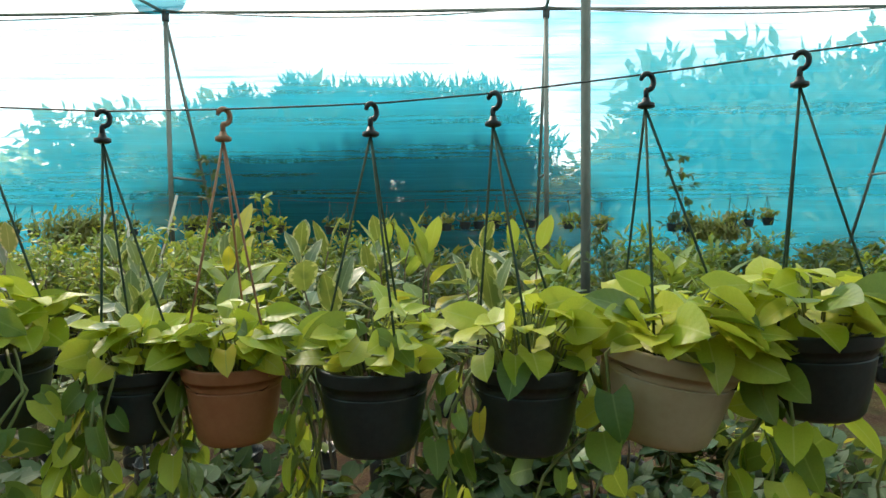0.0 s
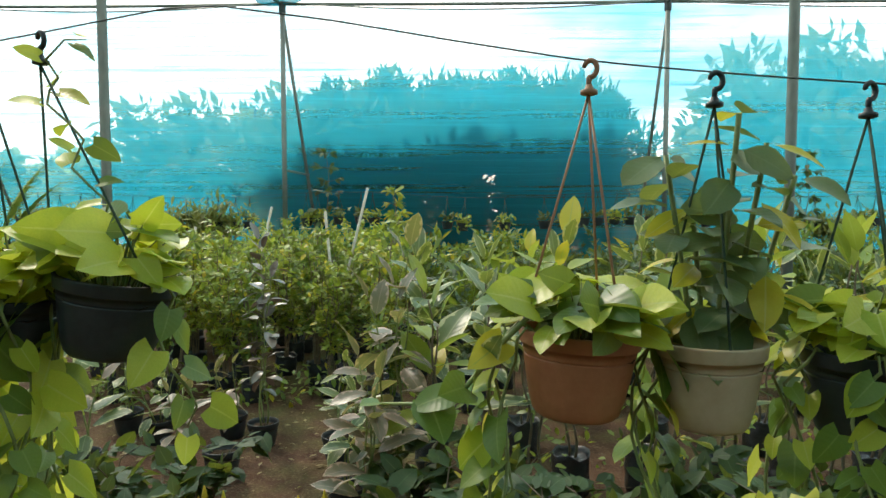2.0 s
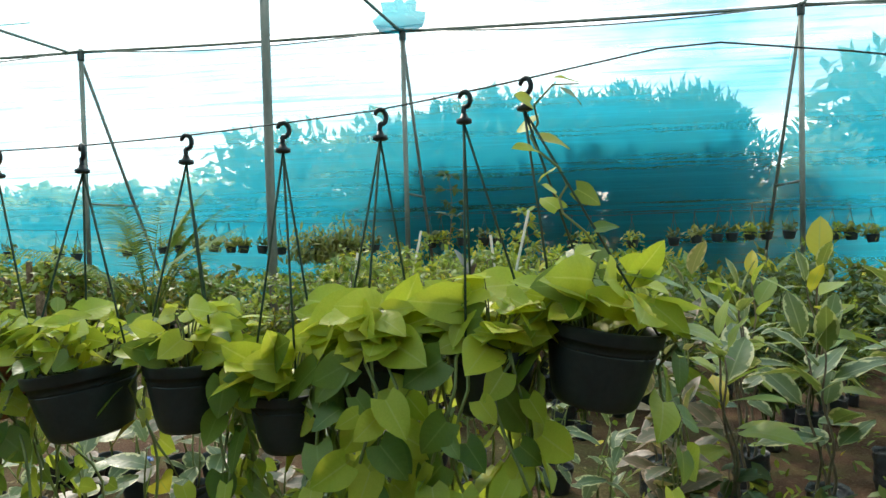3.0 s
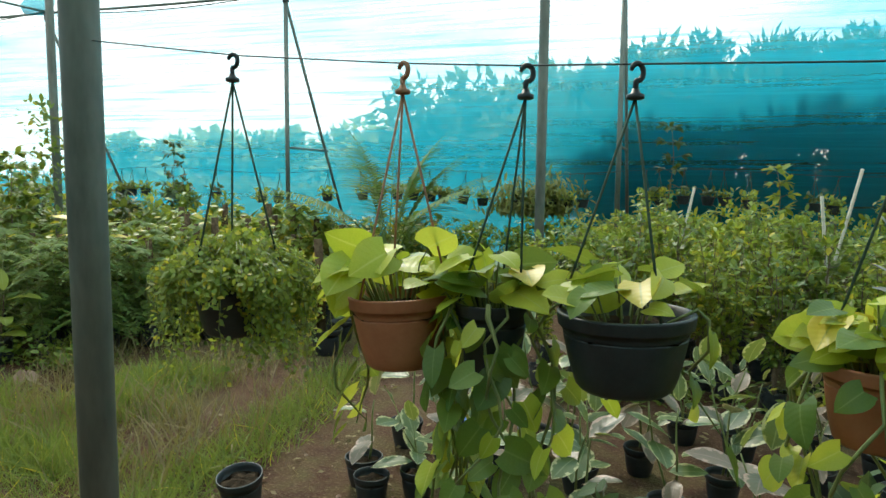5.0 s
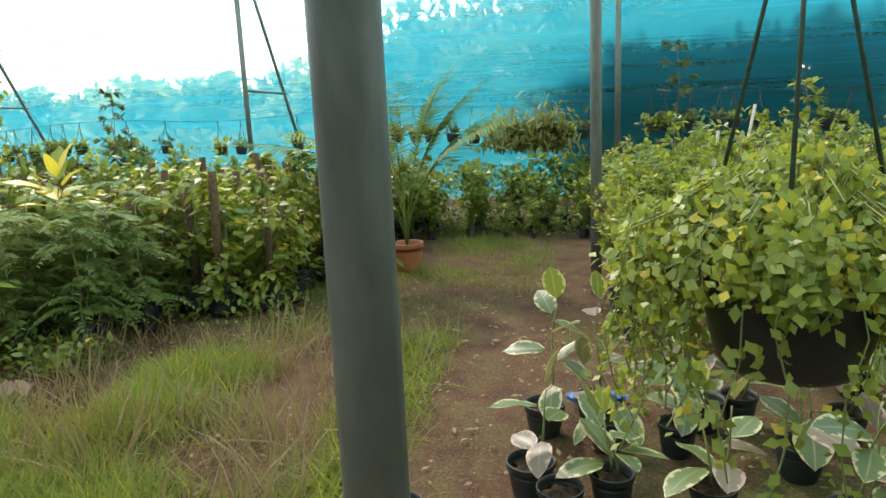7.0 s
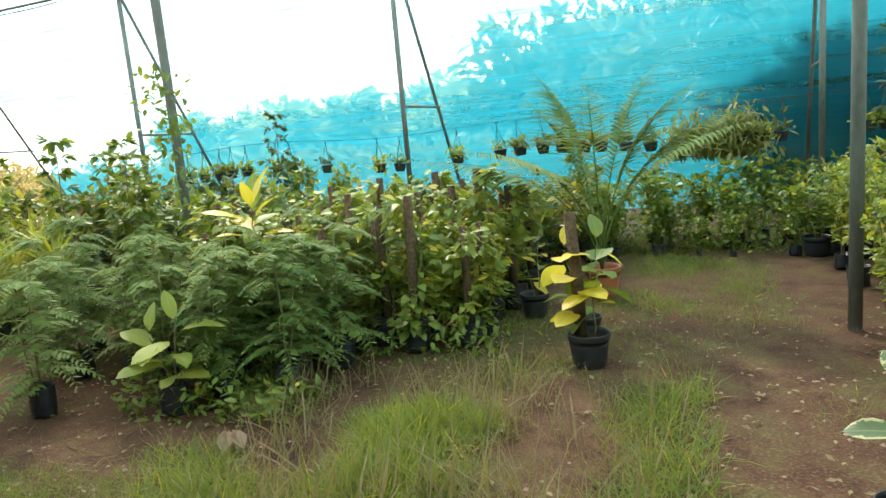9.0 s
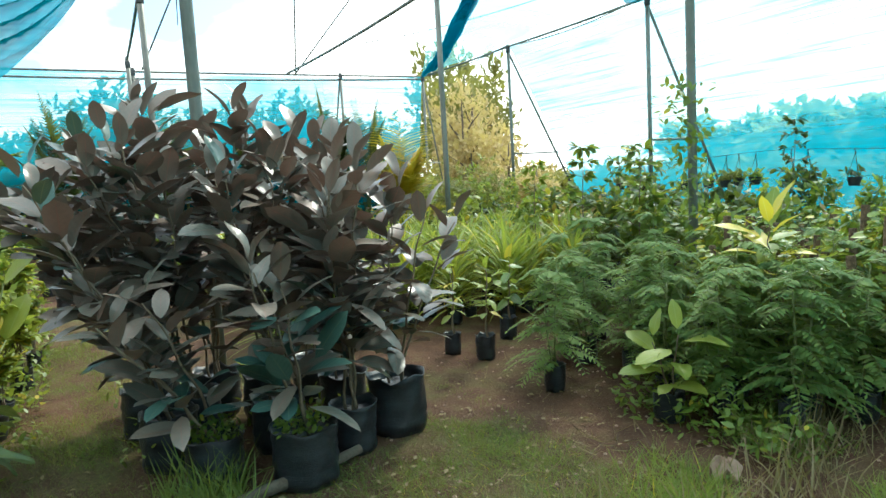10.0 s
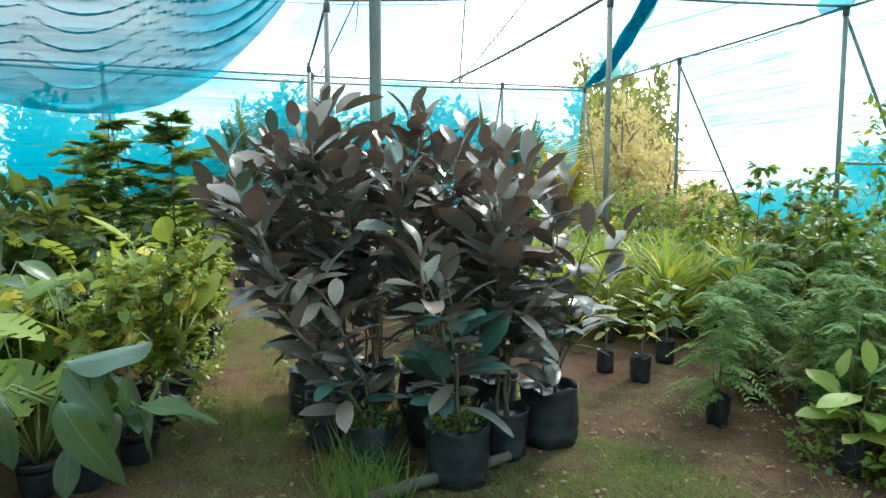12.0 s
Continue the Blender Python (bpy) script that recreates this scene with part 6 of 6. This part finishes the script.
def patch(x0, x1, y0, y1, n, seed, thr=-0.1, sc=1.3):
    r = random.Random(seed)
    out = []
    while len(out) < n:
        x, y = r.uniform(x0, x1), r.uniform(y0, y1)
        q = noise.noise((x * sc, y * sc, seed))
        if min(x - x0, x1 - x, y - y0, y1 - y) < 0.7 * r.random() ** 1.6:
            continue
        if q > thr + r.uniform(-0.25, 0.25):
            out.append((x, y, 0.7 + max(-0.3, q) * 0.7))
    return out


turf("tall_grass", patch(-9.2, -6.15, 2.3, 5.3, 16000, 1, -0.02, 1.5), L_BLADE, "wispy tall green grass growing on the soil", 1, 0.19, 0.75)
turf("lane_grass", patch(-7.4, -5.5, 6.6, 11.0, 9000, 2, -0.2) + patch(-8.2, -5.4, 4.6, 7.4, 2600, 9, 0.12) + patch(-7.6, -5.0, 9.3, 11.2, 2500, 10, -0.5), L_BLADE, "short green grass along the lane", 2, 0.11, 0.6)
turf("short_turf", patch(-16.0, -8.0, 0.3, 1.7, 26000, 3, -0.35, 1.9) + patch(-11.6, -8.0, 2.6, 3.75, 13000, 4, -0.2, 1.9) + patch(-10.2, -8.0, 1.3, 2.9, 12000, 5, -0.25, 1.9), L_BLADE, "short trodden green turf beside the nursery bags", 3, 0.085, 0.95)
turf("seed_wisps", patch(-9.0, -6.3, 2.6, 5.3, 1500, 11, -0.2), L_STRAW, "pale seed stalks above the grass", 6, 0.34, 0.35)
turf("bag_grass", patch(-10.3, -9.75, 1.35, 1.85, 500, 6, -0.6), L_BLADE, "fine green grass round a nursery bag", 4, 0.30, 0.35)
turf("straw_litter", [(x, y, s) for x, y, s in patch(-11.8, -5.2, 2.3, 8.0, 4600, 7, -0.2, 0.8) + patch(-11.6, -8.2, 0.4, 4.2, 3600, 8, -0.4, 0.8)], L_STRAW, "dry straw and stalks scattered on the soil", 5, 0.13, 5.0)
g = Geo()
r = random.Random(12)
fill_leaves(g, [(Vector((x, y, wavy(x, y) + 0.004)), Vector((r.uniform(-1, 1), r.uniform(-1, 1), 0.1))) for x, y in [(r.uniform(-11.5, -2.2), r.uniform(0.6, 7.5)) for _ in range(1900)]], "oval", 0.05, r, 2, 2)
tagged(new("leaf_litter", g.mesh("leaf_litter", L_STRAW)), "dry fallen leaves scattered over the soil", "leaf litter", kind="stuff")
g = Geo()
for k in range(800):
    x, y = r.uniform(-12, -4.5), r.uniform(2.4, 7.6)
    s = r.uniform(0.006, 0.018)
    g.add([(s, 0, 0), (0, s, 0), (-s, 0, 0), (0, -s, 0), (0, 0, s * 0.8)], [(0, 1, 4), (1, 2, 4), (2, 3, 4), (3, 0, 4)], pose(x, y, wavy(x, y) - 0.012, 0, 0, r.uniform(0, 90)))
tagged(new("gravel", g.mesh("gravel", M_STONE, False)), "small reddish pebbles strewn on the soil", "gravel", kind="stuff")

# low weeds round the bags and along the bed edges
g = Geo()
r = random.Random(14)
spots = []
for x0, x1, y0, y1, n, h in ((-8.0, -4.2, 9.6, 11.3, 4200, 0.85), (-10.6, -7.6, 5.6, 6.2, 700, 0.20), (-9.9, -8.5, 4.3, 4.8, 500, 0.22), (-5.0, -2.4, 5.0, 5.5, 500, 0.25), (-2.2, 2.5, 2.3, 4.6, 900, 0.35), (-16.0, -11.0, 0.25, 0.75, 700, 0.25), (-12.5, -10.6, 1.2, 3.2, 350, 0.22)):
    for _ in range(n):
        x, y = r.uniform(x0, x1), r.uniform(y0, y1)
        spots.append((Vector((x, y, wavy(x, y) + h * r.random() ** 1.5)), sph(r) + Vector((0, 0, 0.4))))
fill_leaves(g, spots, "oval", 0.075, r)
tagged(new("low_weeds", g.mesh("low_weeds", L_SHRUB)), "low green weeds growing between the nursery bags", "weeds", kind="stuff")

# long runner reaching out from the terracotta pot
t = thing("runner_vine", pose(-1.44, wire_y(-1.44), 1.30), "long pale runner with cream-splashed leaves from the hanging pot", "vine")
g = Geo()
pts = [Vector(p) for p in ((-0.06, -0.02, -0.01), (-0.13, -0.03, 0.0), (-0.18, -0.03, -0.05), (-0.25, -0.02, -0.14), (-0.32, 0.0, -0.18), (-0.42, 0.02, -0.185))]
tube(g, pts, [0.006, 0.006, 0.006, 0.005, 0.005, 0.003], 7)
vob = part("stem", g.mesh("stem", M_STEM), t)
r = random.Random(15)
for p in pts[1:] + [pts[2].lerp(pts[3], 0.5), pts[3].lerp(pts[4], 0.5)]:
    scatter_leaf(vob, HEARTS_GREEN + OVALS_VAR[:1], p, Vector((r.uniform(-1, 0.4), r.uniform(-0.8, 0.2), r.uniform(-0.6, 0.6))), Vector((0, -0.8, 0.7)) + sph(r) * 0.4, r.uniform(0.06, 0.095), r, 1.1)

# yellow plumed flowers low behind the row
M_PLUME = plain("yellow_plume", (0.62, 0.42, 0.02), (0.78, 0.58, 0.05), 0.8, 60.0, bump=0.8)
for i, (x, y, n) in enumerate(((-2.62, 2.45, 3), (-2.22, 2.40, 2))):
    t = thing("plume_flower", pose(x, y, wavy(x, y) - 0.012), "small plant with upright yellow plumes in a black pot", "flower", "yellow plume flowers")
    pm, sm = get_pot("black", 0.08, 0.13)
    part("soil", sm, part("pot", pm, t))
    gl = Geo()
    r = random.Random(600 + i)
    fill_leaves(gl, [(Vector((r.gauss(0, 0.06), r.gauss(0, 0.06), r.uniform(0.14, 0.34))), sph(r) + Vector((0, 0, 0.5))) for _ in range(60)], "oval", 0.09, r)
    tagged(part("foliage", gl.mesh("foliage", L_LIME), t), kind="stuff")
    for k in range(n):
        a = k * 2.2 + i
        g = Geo()
        px, py = 0.05 * math.cos(a), 0.05 * math.sin(a)
        tube(g, [(px * 0.4, py * 0.4, 0.12), (px, py, 0.36), (px, py, 0.40), (px * 1.1, py * 1.1, 0.46), (px * 1.1, py * 1.1, 0.50)], [0.003, 0.003, 0.014, 0.012, 0.002], 8)
        part("plume", g.mesh("plume", M_PLUME), t)

# more broad-leaved plants along the turf lane
for i, (x, y, h, kind) in enumerate(((-11.1, -0.35, 0.95, "m"), (-11.5, -0.9, 1.25, "b"), (-12.1, -0.4, 1.05, "m"), (-10.4, -1.2, 1.2, "m"), (-12.9, -0.3, 1.25, "b"), (-13.4, -1.0, 1.5, "b"), (-11.0, -1.5, 1.45, "b"), (-12.5, -1.7, 1.6, "b"))):
    stalked(x, y, 9, 0.36, h, SPLIT if kind == "m" else BIGW, "split-leaved monstera in a black pot" if kind == "m" else "broad-leaved glossy plant in a black pot", "monstera" if kind == "m" else "broadleaf_plant", 620 + i, spread=0.42, droop=-0.35, group="monsteras in the bed" if kind == "m" else "broad-leaved plants in the bed")

# sunlit lime shrubs rising before the doorway
plant_bed([shrub(640, 1.85, 0.42, "oval", 0.10, L_LIME, 6, 420, "tall sunlit yellow-green shrub in a black bag", far=True), shrub(641, 1.75, 0.42, "lance", 0.14, L_OLIVE, 6, 380, "tall olive-yellow shrub in a black bag", far=True)],
          [(-18.3 - 0.55 * (k % 7), 7.9 + 0.62 * (k // 7) + 0.25 * (k % 2)) for k in range(28)], "tall lime shrubs before the doorway", 27)

# dark broken twigs and crumbs over the soil
turf("twig_litter", patch(-12.0, -2.4, 2.2, 8.5, 5200, 21, -0.45, 0.9), M_BARK, "small dark twigs and crumbs scattered on the soil", 22, 0.09, 6.0)
